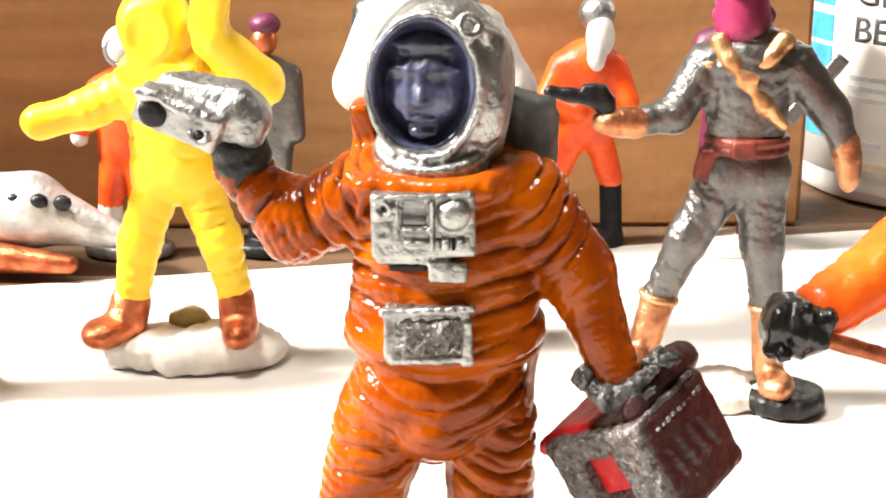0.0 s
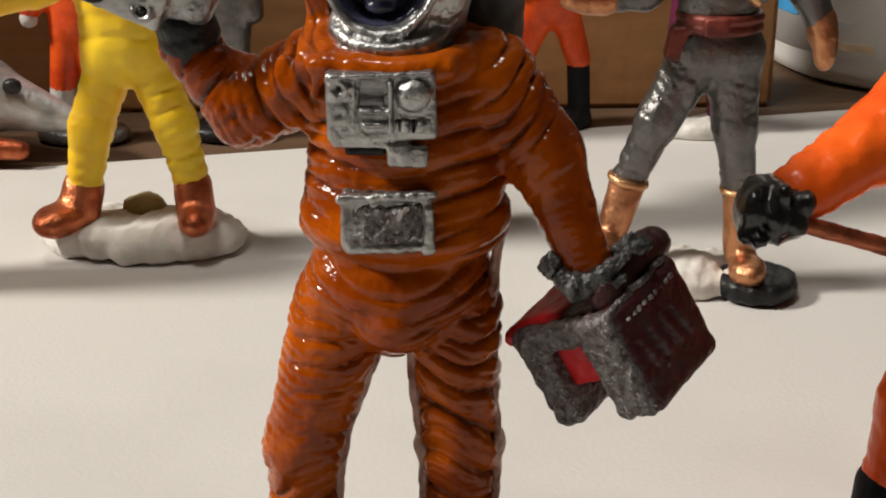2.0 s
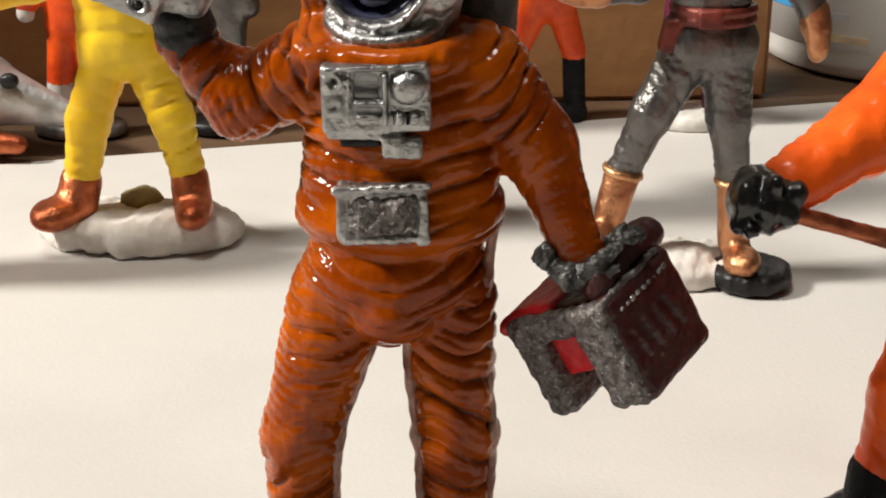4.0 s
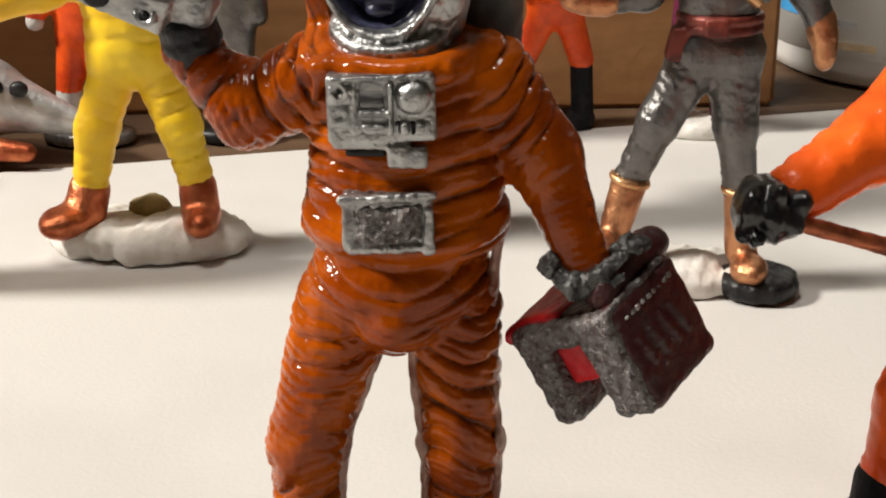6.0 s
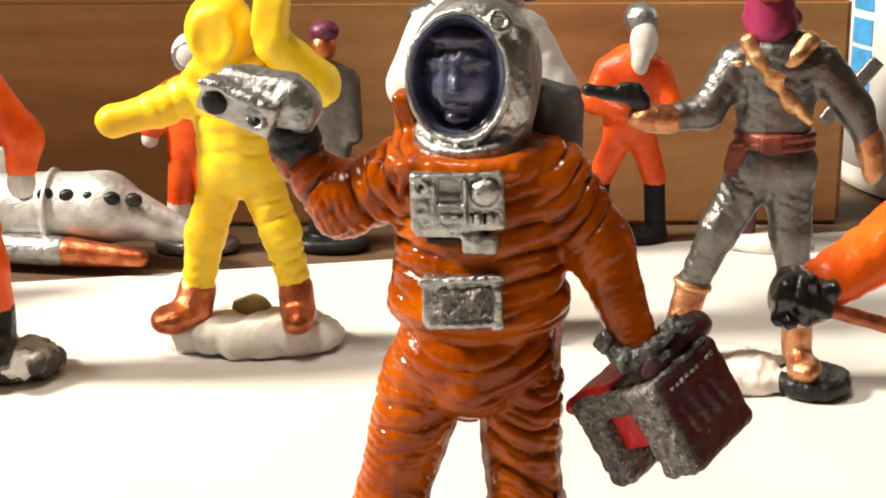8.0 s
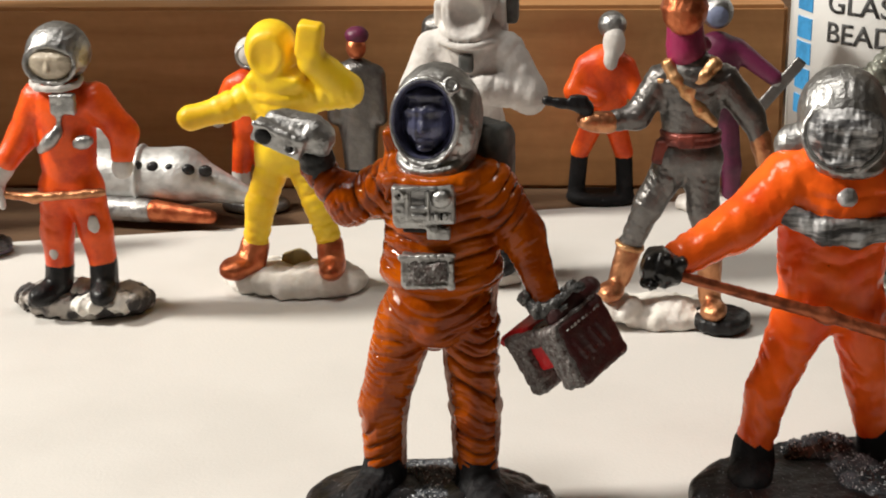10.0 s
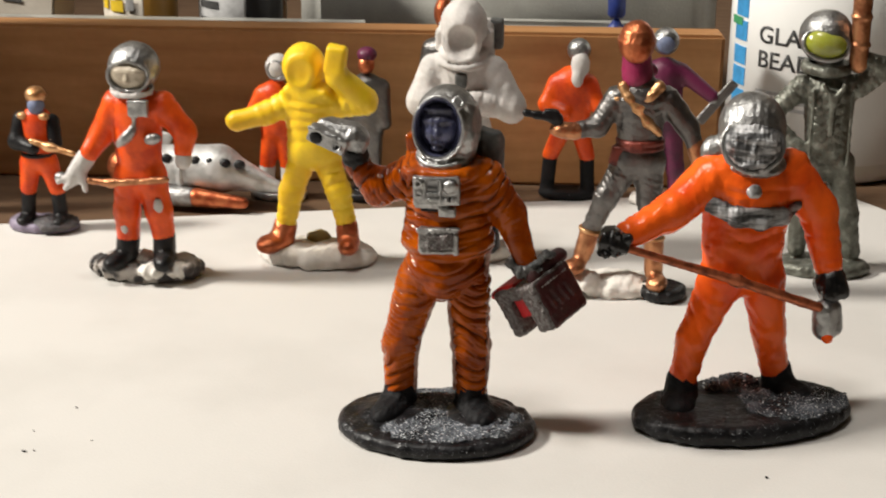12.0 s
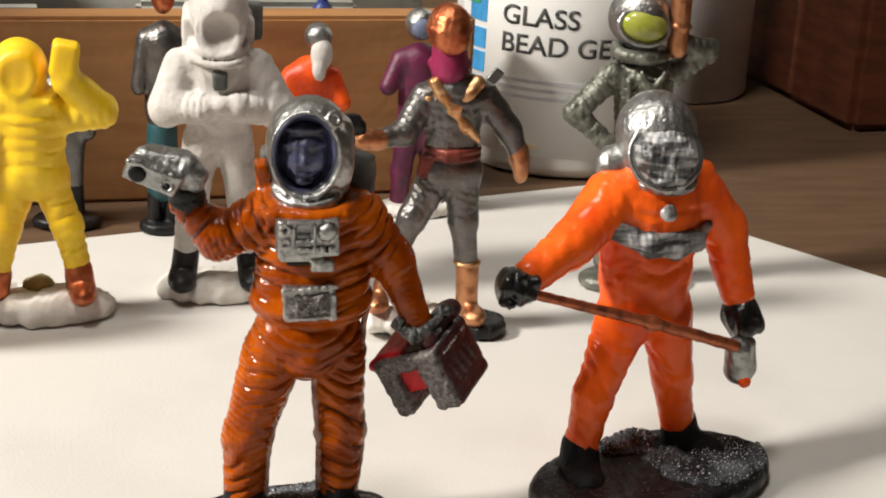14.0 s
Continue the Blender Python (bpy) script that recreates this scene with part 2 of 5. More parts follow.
def distance(s, p):
    if s["t"] == "cap":
        ab = s["b"] - s["a"]
        q = p - s["a"]
        h = np.clip((q @ ab) / (ab @ ab), 0, 1)
        v = q - h[..., None] * ab
        v[..., 1] /= s["flat"]
        d = np.sqrt((v ** 2).sum(-1)) - (s["ra"] + (s["rb"] - s["ra"]) * h)
        d = d * min(1.0, s["flat"] + 0.15)
        if s["folds"]:
            d = d + s["folds"][0] * (folded(s, p) - 0.3)
        return d
    q = (p - s["c"]) @ s["m"] if "m" in s else p - s["c"]
    if s["t"] == "ell":
        g = np.sqrt(((q / s["r"]) ** 2).sum(-1)) + 1e-6
        g2 = np.sqrt(((q / s["r"] ** 2) ** 2).sum(-1)) + 1e-6
        d = g * (g - 1) / g2
        if s["folds"]:
            d = d + s["folds"][0] * (folded(s, p) - 0.3)
        return d
    if s["t"] == "box":
        v = np.abs(q) - (s["h"] - s["e"])
        return np.sqrt((np.maximum(v, 0) ** 2).sum(-1)) + np.minimum(v.max(-1), 0) - s["e"]
    if s["t"] == "disc":
        w = (np.sqrt((q[..., 0] / s["a"]) ** 2 + (q[..., 1] / s["b"]) ** 2) - 1) * min(s["a"], s["b"]) + s["e"]
        v = np.abs(q[..., 2]) - s["h"] + s["e"]
        return np.sqrt(np.maximum(w, 0) ** 2 + np.maximum(v, 0) ** 2) + np.minimum(np.maximum(w, v), 0) - s["e"]
    w = np.sqrt((q[..., 0] / s["ru"]) ** 2 + (q[..., 1] / s["rv"]) ** 2) + 1e-6
    flat = np.sqrt(q[..., 0] ** 2 + q[..., 1] ** 2)
    return np.sqrt((flat - flat / w) ** 2 + q[..., 2] ** 2) - s["tube"]


def skin(shapes, step, rough=0.0, rough_f=0.5, grit=0.0):
    """Vertices (mm) and quads of the blended shapes on a grid of that step."""
    solid = [s for s in shapes if not s.get("cut")]
    lo = np.min([reach(s)[0] for s in solid], 0) - 3 * step - rough
    hi = np.max([reach(s)[1] for s in solid], 0) + 3 * step + rough
    axes = [np.arange(a, b + step, step) for a, b in zip(lo, hi)]
    f = np.full([len(a) for a in axes], 9.0)
    for s in solid + [s for s in shapes if s.get("cut")]:
        a, b = reach(s)
        pad = 2.5 * s["k"] + 3 * step + 0.8
        sl = tuple(slice(max(0, np.searchsorted(x, u - pad)), np.searchsorted(x, v + pad)) for x, u, v in zip(axes, a, b))
        p = np.stack(np.meshgrid(*[x[q] for x, q in zip(axes, sl)], indexing="ij"), -1)
        if p.size == 0:
            continue
        d, old, k = distance(s, p), f[sl], s["k"]
        if s.get("cut"):
            h = np.clip(0.5 - 0.5 * (old + d) / k, 0, 1)
            f[sl] = old * (1 - h) - d * h + k * h * (1 - h)
        else:
            h = np.clip(0.5 + 0.5 * (old - d) / k, 0, 1)
            f[sl] = old * (1 - h) + d * h - k * h * (1 - h)
    if rough:
        p = np.stack(np.meshgrid(*axes, indexing="ij"), -1)
        f = f + rough * ripple(p, rough_f) + 0.5 * rough * ripple(p + 5, rough_f * 2.3)
    inside = f < 0
    n = np.array(f.shape)
    acc = np.zeros((*(n - 1), 3))
    cnt = np.zeros(n - 1)
    corner = [(i, j, k) for i in (0, 1) for j in (0, 1) for k in (0, 1)]
    cut = lambda g, c: g[c[0]:n[0] - 1 + c[0], c[1]:n[1] - 1 + c[1], c[2]:n[2] - 1 + c[2]]
    for ax in range(3):
        for c in corner:
            if c[ax]:
                continue
            e = list(c)
            e[ax] = 1
            fa, fb = cut(f, c), cut(f, e)
            hit = cut(inside, c) != cut(inside, e)
            t = np.where(hit, fa / np.where(hit, fa - fb, 1), 0)
            for d in range(3):
                acc[..., d] += np.where(hit, (t if d == ax else c[d]), 0)
            cnt += hit
    used = cnt > 0
    ids = np.full(n - 1, -1)
    ids[used] = np.arange(used.sum())
    where = np.argwhere(used)
    verts = (where + acc[used] / cnt[used][:, None]) * step + np.array([a[0] for a in axes])
    faces = []
    for ax in range(3):
        u, v = (ax + 1) % 3, (ax + 2) % 3
        s0 = [slice(1, -1)] * 3
        s0[ax] = slice(0, -1)
        s1 = list(s0)
        s1[ax] = slice(1, None)
        a, b = inside[tuple(s0)], inside[tuple(s1)]
        for first, flip in ((a & ~b, False), (b & ~a, True)):
            q = np.argwhere(first) + 1
            q[:, ax] -= 1
            quad = []
            for du, dv in ((-1, -1), (0, -1), (0, 0), (-1, 0)):
                w = q.copy()
                w[:, u] += du
                w[:, v] += dv
                quad.append(ids[w[:, 0], w[:, 1], w[:, 2]])
            quad = np.stack(quad, -1)
            faces.append(quad[:, ::-1] if flip else quad)
    if grit:
        verts = verts + np.random.RandomState(3).normal(size=verts.shape) * grit
    # crease depth at each vertex, which drives the darker tint
    crease_tint = np.zeros(len(verts))
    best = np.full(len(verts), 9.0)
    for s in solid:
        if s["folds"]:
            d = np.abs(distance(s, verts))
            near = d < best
            crease_tint = np.where(near, folded(s, verts), crease_tint)
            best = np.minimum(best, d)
    return verts, np.concatenate(faces), crease_tint


def sculpture(name, origin, groups, label, category, step=0.45, group="", turned=0.0, about=(0, 0), wide=1.0, shift=(0, 0), lean=0.0, grow=1.0):
    """One statuette as one mesh. groups: (material, shapes[, grid step, roughness, frequency]); shapes in millimetres of the room."""
    ox, oy = origin
    allv, allf, allw, mats, start = [], [], [], [], 0
    me = bpy.data.meshes.new(name)
    for i, (mat, shapes, *more) in enumerate(groups):
        v, f, wsh = skin(shapes, more[0] if more and more[0] else step, *(more[1:] if len(more) > 1 else ()))
        allv.append(v)
        allw.append(wsh)
        allf.append(f + start)
        mats.append(np.full(len(f), i))
        start += len(v)
        me.materials.append(mat)
    v = np.concatenate(allv)
    if turned or wide != 1.0:
        q = (v - (*about, 0)) * (wide, 1, 1)
        v = q @ turn(0, 0, turned).T + (*about, 0)
    v[:, 1] += lean * v[:, 2]
    v = (v - (ox, oy, 0)) * (grow / 1000)
    v[:, 2] = np.maximum(v[:, 2], 0.0)
    f = np.concatenate(allf)
    me.vertices.add(len(v))
    me.vertices.foreach_set("co", v.ravel())
    me.loops.add(f.size)
    me.loops.foreach_set("vertex_index", f.ravel().astype(np.int32))
    me.polygons.add(len(f))
    me.polygons.foreach_set("loop_start", np.arange(0, f.size, 4, dtype=np.int32))
    me.polygons.foreach_set("material_index", np.concatenate(mats).astype(np.int32))
    me.polygons.foreach_set("use_smooth", np.ones(len(f), dtype=bool))
    me.update(calc_edges=True)
    me.attributes.new("crease_tint", "FLOAT", "POINT").data.foreach_set("value", np.concatenate(allw).astype(np.float32))
    me.validate()
    ob = new(name, me)
    ob.location = ((ox + shift[0]) / 1000, (oy + shift[1]) / 1000, 0.0)
    return tagged(ob, label, category, group)


def solid(name, bm, material, parent=None, label="", category="", kind="", smooth=False):
    """Links a bmesh as one mesh object."""
    me = bpy.data.meshes.new(name)
    bm.to_mesh(me)
    bm.free()
    if smooth:
        for q in me.polygons:
            q.use_smooth = True
    me.materials.append(material)
    ob = new(name, me)
    ob.parent = parent
    return tagged(ob, label, category, "", kind)


def block(size, centre, bevel=0.001, turned=0.0, segments=2):
    bm = bmesh.new()
    bmesh.ops.create_cube(bm, size=1.0, matrix=Matrix.LocRotScale(centre, Euler((0, 0, turned)), size))
    if bevel:
        bmesh.ops.bevel(bm, geom=bm.edges[:], offset=bevel, segments=segments, affect="EDGES")
    return bm


def lathe(profile, centre=(0, 0, 0), n=64):
    """Turns (radius, height) pairs round the upright axis."""
    bm = bmesh.new()
    rings = []
    for r, z in profile:
        rings.append([bm.verts.new((centre[0] + r * math.cos(6.28319 * i / n), centre[1] + r * math.sin(6.28319 * i / n), centre[2] + z)) for i in range(n)])
    for a, b in zip(rings, rings[1:]):
        for i in range(n):
            bm.faces.new((a[i], a[(i + 1) % n], b[(i + 1) % n], b[i]))
    bm.faces.new(rings[0][::-1])
    bm.faces.new(rings[-1])
    return bm


def disc(c, a, b, h, e=1.0, k=0.6):
    """A flat oval stand."""
    return dict(t="disc", c=np.array(c, float), a=a, b=b, h=h, e=e, k=k, folds=None)


SEAM = surface("worn_pinkish_grey_seam", (0.48, 0.29, 0.23), (0.22, 0.07, 0.035), rough=0.3, scale=420, lo=0.42, hi=0.6, bump=0.5)

# ---- structure ----
def wood(name, dark, light, along, scale=60.0, rough=0.5, bump=0.25):
    m = surface(name, light, dark, rough=rough, scale=scale, lo=0.35, hi=0.7, bump=bump, bump_scale=500, stretch=along, detail=8.0)
    return m


TABLE_WOOD = wood("brown_table_wood", (0.088, 0.047, 0.024), (0.125, 0.072, 0.038), (2.0, 12.0, 2.0), 22.0, 0.55)
RAIL_WOOD = wood("warm_brown_board_wood", (0.285, 0.128, 0.042), (0.40, 0.195, 0.070), (1.2, 9.0, 9.0), 26.0, 0.62)
RED_WOOD = wood("dark_red_brown_wood", (0.10, 0.033, 0.018), (0.24, 0.075, 0.036), (3.0, 3.0, 14.0), 20.0, 0.45)
PAPER = surface("white_paper", (0.63, 0.61, 0.58), (0.59, 0.57, 0.54), rough=0.75, scale=30, bump=0.12, bump_scale=1800, fine=0.02, speck=(0.25, 0.22, 0.19), speck_scale=150, speck_cut=0.80)
WALL = surface("beige_wall_paint", (0.60, 0.54, 0.45), rough=0.8, scale=6, bump=0.1, bump_scale=200)

table = tagged(solid("table_top", block((1.7, 0.99, 0.03), (0.05, -0.005, -0.0152), 0.004), TABLE_WOOD), kind="structure")
for x in (-0.75, 0.85):
    for y in (-0.45, 0.44):
        solid("table_leg", block((0.05, 0.05, 0.719), (x, y, -0.39), 0.003), TABLE_WOOD, table)
solid("floor", block((4.2, 2.7, 0.05), (0, -0.745, -0.775), 0), WALL, kind="structure")
solid("ceiling", block((4.2, 2.7, 0.05), (0, -0.745, 1.775), 0), WALL, kind="structure")
for side, (size, at) in {"north": ((4.0, 0.1, 2.5), (0, 0.555, 0.5)), "south": ((4.0, 0.1, 2.5), (0, -2.045, 0.5)), "east": ((0.1, 2.7, 2.5), (2.05, -0.745, 0.5)), "west": ((0.1, 2.7, 2.5), (-2.05, -0.745, 0.5))}.items():
    solid("wall_" + side, block(size, at, 0), WALL, kind="structure")

bm = bmesh.new()
edge = [(-0.235, 0.055), (0.080, 0.148), (0.155, 0.045), (0.10, -0.32), (-0.235, -0.32)]
low = [bm.verts.new((x, y, -0.0002)) for x, y in edge]
top = [bm.verts.new((x, y, 0.0)) for x, y in edge]
bm.faces.new(low[::1])
bm.faces.new(top[::-1])
for i in range(len(edge)):
    j = (i + 1) % len(edge)
    bm.faces.new((low[i], top[i], top[j], low[j]))
bmesh.ops.recalc_face_normals(bm, faces=bm.faces)
solid("paper_sheet", bm, PAPER, label="large plain white paper sheet lying flat on table", category="paper")

TILT = radians(5)
rail = solid("wooden_board", block((0.30, 0.009, 0.0384), (0, 0, 0), 0.0008, 0.0), RAIL_WOOD, label="long brown wooden board standing on edge on table", category="board")
rail.matrix_world = Matrix.LocRotScale((-0.0981, 0.1360, 0.01905), Euler((0, 0, TILT)), None)

# ---- figures ----
# main astronaut with camera and case
CU = Vector((7, -6, 4.4)).normalized()
CV = Vector((0.38, 0.0, -0.92))
CV = (CV - CV.dot(CU) * CU).normalized()
CW = CU.cross(CV)
CW = CW if CW.y > 0 else -CW
CM = np.array(Matrix((CU, CW, -CV)).transposed())
if np.linalg.det(CM) < 0:
    CM[:, 1] *= -1
CC = Vector((16.2, -1.2, 23.8))


def incase(u, w, v):
    """A point of the case: along its end, its length and down."""
    return tuple(CC + u * CU + w * CW + v * CV)


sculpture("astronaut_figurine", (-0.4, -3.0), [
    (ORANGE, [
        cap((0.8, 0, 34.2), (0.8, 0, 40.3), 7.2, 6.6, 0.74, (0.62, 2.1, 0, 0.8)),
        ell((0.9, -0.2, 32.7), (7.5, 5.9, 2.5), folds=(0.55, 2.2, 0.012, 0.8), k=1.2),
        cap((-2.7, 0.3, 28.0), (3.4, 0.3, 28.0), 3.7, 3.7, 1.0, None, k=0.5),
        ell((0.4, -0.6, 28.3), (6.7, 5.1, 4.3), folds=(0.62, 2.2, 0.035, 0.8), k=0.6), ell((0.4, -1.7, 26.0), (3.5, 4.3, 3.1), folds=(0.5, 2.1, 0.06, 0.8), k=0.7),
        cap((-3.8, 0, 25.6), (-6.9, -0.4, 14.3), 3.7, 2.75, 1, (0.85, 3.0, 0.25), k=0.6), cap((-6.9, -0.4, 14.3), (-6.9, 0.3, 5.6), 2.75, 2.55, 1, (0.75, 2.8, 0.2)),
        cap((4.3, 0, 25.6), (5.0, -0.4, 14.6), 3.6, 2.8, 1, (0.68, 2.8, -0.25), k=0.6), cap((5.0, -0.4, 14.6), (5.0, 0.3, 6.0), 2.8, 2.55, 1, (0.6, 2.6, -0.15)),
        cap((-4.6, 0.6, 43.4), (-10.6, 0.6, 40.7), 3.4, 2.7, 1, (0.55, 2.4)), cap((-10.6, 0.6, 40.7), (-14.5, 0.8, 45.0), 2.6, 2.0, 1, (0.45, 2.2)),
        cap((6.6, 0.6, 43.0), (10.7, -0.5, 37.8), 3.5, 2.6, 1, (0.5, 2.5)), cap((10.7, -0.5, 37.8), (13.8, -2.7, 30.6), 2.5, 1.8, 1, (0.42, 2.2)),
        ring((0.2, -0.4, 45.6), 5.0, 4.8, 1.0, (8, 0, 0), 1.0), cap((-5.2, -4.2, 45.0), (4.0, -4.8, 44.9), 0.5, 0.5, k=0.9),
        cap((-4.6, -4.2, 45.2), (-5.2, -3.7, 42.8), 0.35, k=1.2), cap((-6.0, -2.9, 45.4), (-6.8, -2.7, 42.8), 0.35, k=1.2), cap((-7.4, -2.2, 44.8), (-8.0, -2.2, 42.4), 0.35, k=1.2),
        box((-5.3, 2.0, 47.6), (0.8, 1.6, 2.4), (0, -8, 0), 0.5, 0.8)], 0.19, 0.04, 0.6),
    (SEAM, [cap((-0.7, -1.3, 23.9), (-4.15, -1.0, 14.3), 0.42, flat=1.5), cap((-4.15, -1.0, 14.3), (-4.4, -0.4, 6.4), 0.42, flat=1.5), cap((1.2, -1.3, 23.9), (2.2, -1.0, 14.6), 0.45, flat=1.5), cap((2.2, -1.0, 14.6), (2.45, -0.4, 6.8), 0.42, flat=1.5),
            cap((7.9, -1.0, 33.4), (7.0, -0.9, 28.0), 0.36, flat=1.6), cap((7.0, -0.9, 28.0), (7.75, -0.9, 15.0), 0.36, flat=1.6), cap((7.75, -0.9, 15.0), (7.5, -0.4, 7.0), 0.34, flat=1.6), cap((9.3, 1.2, 37.6), (11.2, 0.0, 33.0), 0.25)], 0.2, 0.12, 0.8),
    (SILVER, [
        ell((0.3, 2.0, 51.8), (5.35, 6.3, 6.2)), hole((-0.75, -4.0, 52.1), (3.85, 5.2, 4.95)),
        ring((-0.65, -2.6, 52.0), 3.95, 5.0, 0.42, (84, 0, -8), 0.5), ring((0.0, 0.0, 47.1), 4.0, 4.3, 0.42, (12, 0, -6), 0.25), ring((0.0, -0.1, 46.3), 4.1, 4.35, 0.4, (12, 0, -6), 0.25), ring((0.0, -0.2, 45.5), 4.1, 4.4, 0.4, (12, 0, -6), 0.25),
        ring((2.5, -2.6, 56.4), 0.75, 0.75, 0.36, (60, 0, 20), 0.2), ell((4.1, -0.9, 54.9), (0.7, 0.8, 0.7)), ell((3.7, -1.7, 55.7), (0.3, 0.3, 0.3)),
        ell((4.5, 0.6, 51.1), (1.0, 3.4, 4.4)), cap((3.6, -2.1, 48.3), (3.7, -1.8, 51.6), 0.45, 0.5), cap((0.0, 0.8, 45.0), (0.1, 1.2, 48.4), 4.1, 4.2)], 0.2, 0.05, 0.8),
    (VISOR, [ell((-0.75, -4.0, 52.1), (4.05, 5.4, 5.15)), box((-0.75, -7.6, 52.0), (9, 5.0, 9), e=0.3, k=0.1, cut=True), hole((-0.75, -4.2, 52.1), (3.65, 5.1, 4.75), k=0.2)], 0.22),
    (VISOR, [ell((-0.7, 0.5, 51.8), (3.6, 2.5, 4.7)), ell((-0.7, -1.3, 54.9), (2.7, 0.9, 0.5)), ell((-0.7, -1.9, 53.1), (2.6, 0.7, 0.4)), cap((-2.6, -1.2, 54.0), (1.2, -1.2, 54.0), 0.35, k=0.3),
             ell((-0.7, -1.3, 51.0), (2.3, 1.2, 2.6)), cap((-0.7, -2.3, 52.4), (-0.7, -2.9, 51.0), 0.32, 0.55, k=0.5), ell((-0.7, -2.4, 49.6), (1.1, 0.45, 0.3), k=0.3), ell((-0.7, -2.1, 48.6), (1.0, 0.6, 0.5), k=0.5), ell((-2.0, -2.0, 51.0), (0.7, 0.6, 0.9)), ell((0.7, -2.0, 51.0), (0.7, 0.6, 0.9))], 0.18, 0.06, 1.2),
    (SILVER, [
        box((-0.5, -5.0, 42.7), (3.7, 1.4, 2.4), (-4, -2, 3), 0.35), ring((-3.3, -6.5, 44.0), 0.5, 0.5, 0.26, (88, 0, 0), 0.1), ring((-3.3, -6.4, 42.3), 0.5, 0.5, 0.26, (88, 0, 0), 0.1),
        ell((1.7, -6.2, 43.6), (1.25, 0.8, 1.15), k=0.2), box((0.2, -6.5, 42.8), (0.16, 0.35, 1.8), e=0.1, k=0.1), box((-0.9, -6.5, 42.5), (1.0, 0.3, 0.16), e=0.1, k=0.1), box((-0.9, -6.45, 41.6), (0.8, 0.35, 0.16), e=0.1, k=0.1),
        box((1.2, -6.5, 41.5), (0.28, 0.4, 0.4), e=0.12, k=0.1), box((2.2, -6.5, 41.5), (0.3, 0.4, 0.4), (0, 20, 0), e=0.12, k=0.1), box((-2.3, -6.4, 43.0), (0.15, 0.3, 1.9), e=0.1, k=0.1), box((-0.5, -6.4, 44.95), (3.5, 0.25, 0.18), (-4, -2, 3), 0.12, 0.1),
        box((-1.2, -5.7, 40.1), (2.6, 0.8, 0.2), (0, 0, 3), 0.18), box((1.3, -5.8, 39.3), (1.4, 0.7, 0.75), e=0.3),
        box((-1.05, -6.6, 43.75), (0.85, 0.45, 0.95), (0, 0, 3), 0.1, 0.1, cut=True), box((1.7, -6.75, 40.85), (1.4, 0.35, 0.16), (0, 0, 3), 0.05, 0.1, cut=True)], 0.16, 0.03, 1.6),
    (SILVER_STREAK, [box((-1.05, -6.12, 43.75), (0.9, 0.12, 1.0), (-4, 0, 3), 0.1), box((1.7, -6.3, 41.5), (1.25, 0.14, 0.55), (-4, 0, 3), 0.1)], 0.16),
    # black dial centres, and black slips standing in for the panel's dark recesses
    (BLACK, [ell((-3.3, -6.35, 44.0), (0.35, 0.2, 0.35)), ell((-3.3, -6.25, 42.3), (0.35, 0.2, 0.35)), box((-1.6, -5.5, 39.5), (1.4, 0.3, 0.35), e=0.2), box((0.75, -6.35, 41.5), (0.16, 0.16, 0.5), (-4, 0, 3), 0.08), box((1.7, -6.38, 41.5), (0.16, 0.16, 0.5), (-4, 0, 3), 0.08), box((-2.0, -6.3, 41.6), (0.3, 0.12, 0.4), (-4, 0, 3), 0.08)], 0.14),
    (SILVER_WASH, [
        box((-0.1, -5.2, 34.4), (3.1, 1.1, 2.1), (4, -2, 3), 0.35), box((-0.1, -6.25, 36.4), (3.5, 0.4, 0.3), (0, -3, 2), 0.2),
        box((2.8, -6.2, 34.0), (0.35, 0.35, 1.8), e=0.2), box((-2.9, -6.1, 34.4), (0.3, 0.3, 1.7), e=0.2), box((0.0, -6.2, 32.6), (2.8, 0.3, 0.3), (0, -2, 2), 0.15)], 0.19, 0.08, 1.4),
    (CASE_EDGE, [box((-0.1, -5.9, 34.5), (2.5, 0.45, 1.5), (4, -2, 3), 0.3), ring((0.0, -6.4, 34.3), 1.4, 1.1, 0.25, (92, 0, 3)), cap((-1.2, -6.4, 33.3), (1.3, -6.45, 35.3), 0.25)], 0.19, 0.12, 1.2),
    (PACK, [box((2.8, 6.6, 43.8), (6.3, 2.6, 5.6), e=1.4), box((6.2, 5.4, 49.2), (2.3, 1.6, 0.9), (0, 8, 0), 0.5), box((7.8, 5.0, 48.6), (0.8, 1.0, 1.2), (0, 14, 0), 0.4), box((-3.5, 7.2, 49.2), (1.6, 1.4, 0.9), e=0.6)], 0.32, 0.14, 0.8),
    (BLACK, [cap((-14.3, 0.8, 45.0), (-14.6, 0.6, 46.6), 2.0, 2.2), ring((-14.4, 0.7, 45.6), 1.9, 1.9, 0.4, (8, -14, 0))], 0.3, 0.06),
    (BOOT_BLACK, [cap((-6.9, 0.2, 6.1), (-7.1, -0.2, 3.4), 2.7, 3.1, k=0.8), ell((-8.2, -3.4, 3.2), (3.0, 4.8, 2.2), (0, 0, -18), k=1.2),
                  cap((5.0, 0.2, 6.5), (5.2, -0.2, 3.4), 2.65, 3.0, k=0.8), ell((6.6, -3.0, 3.2), (3.0, 4.6, 2.2), (0, 0, 20), k=1.2)], 0.28, 0.1, 0.8),
    (SILVER, [box((-18.5, -1.6, 49.3), (3.3, 0.9, 1.55), (14, 22, -4), 0.5), box((-16.9, 0.9, 49.8), (3.9, 2.4, 1.8), (-16, 9, -8), 1.4, 0.7), box((-14.2, 0.3, 48.8), (2.0, 2.3, 1.8), (0, 28, 10), 1.3, 0.8),
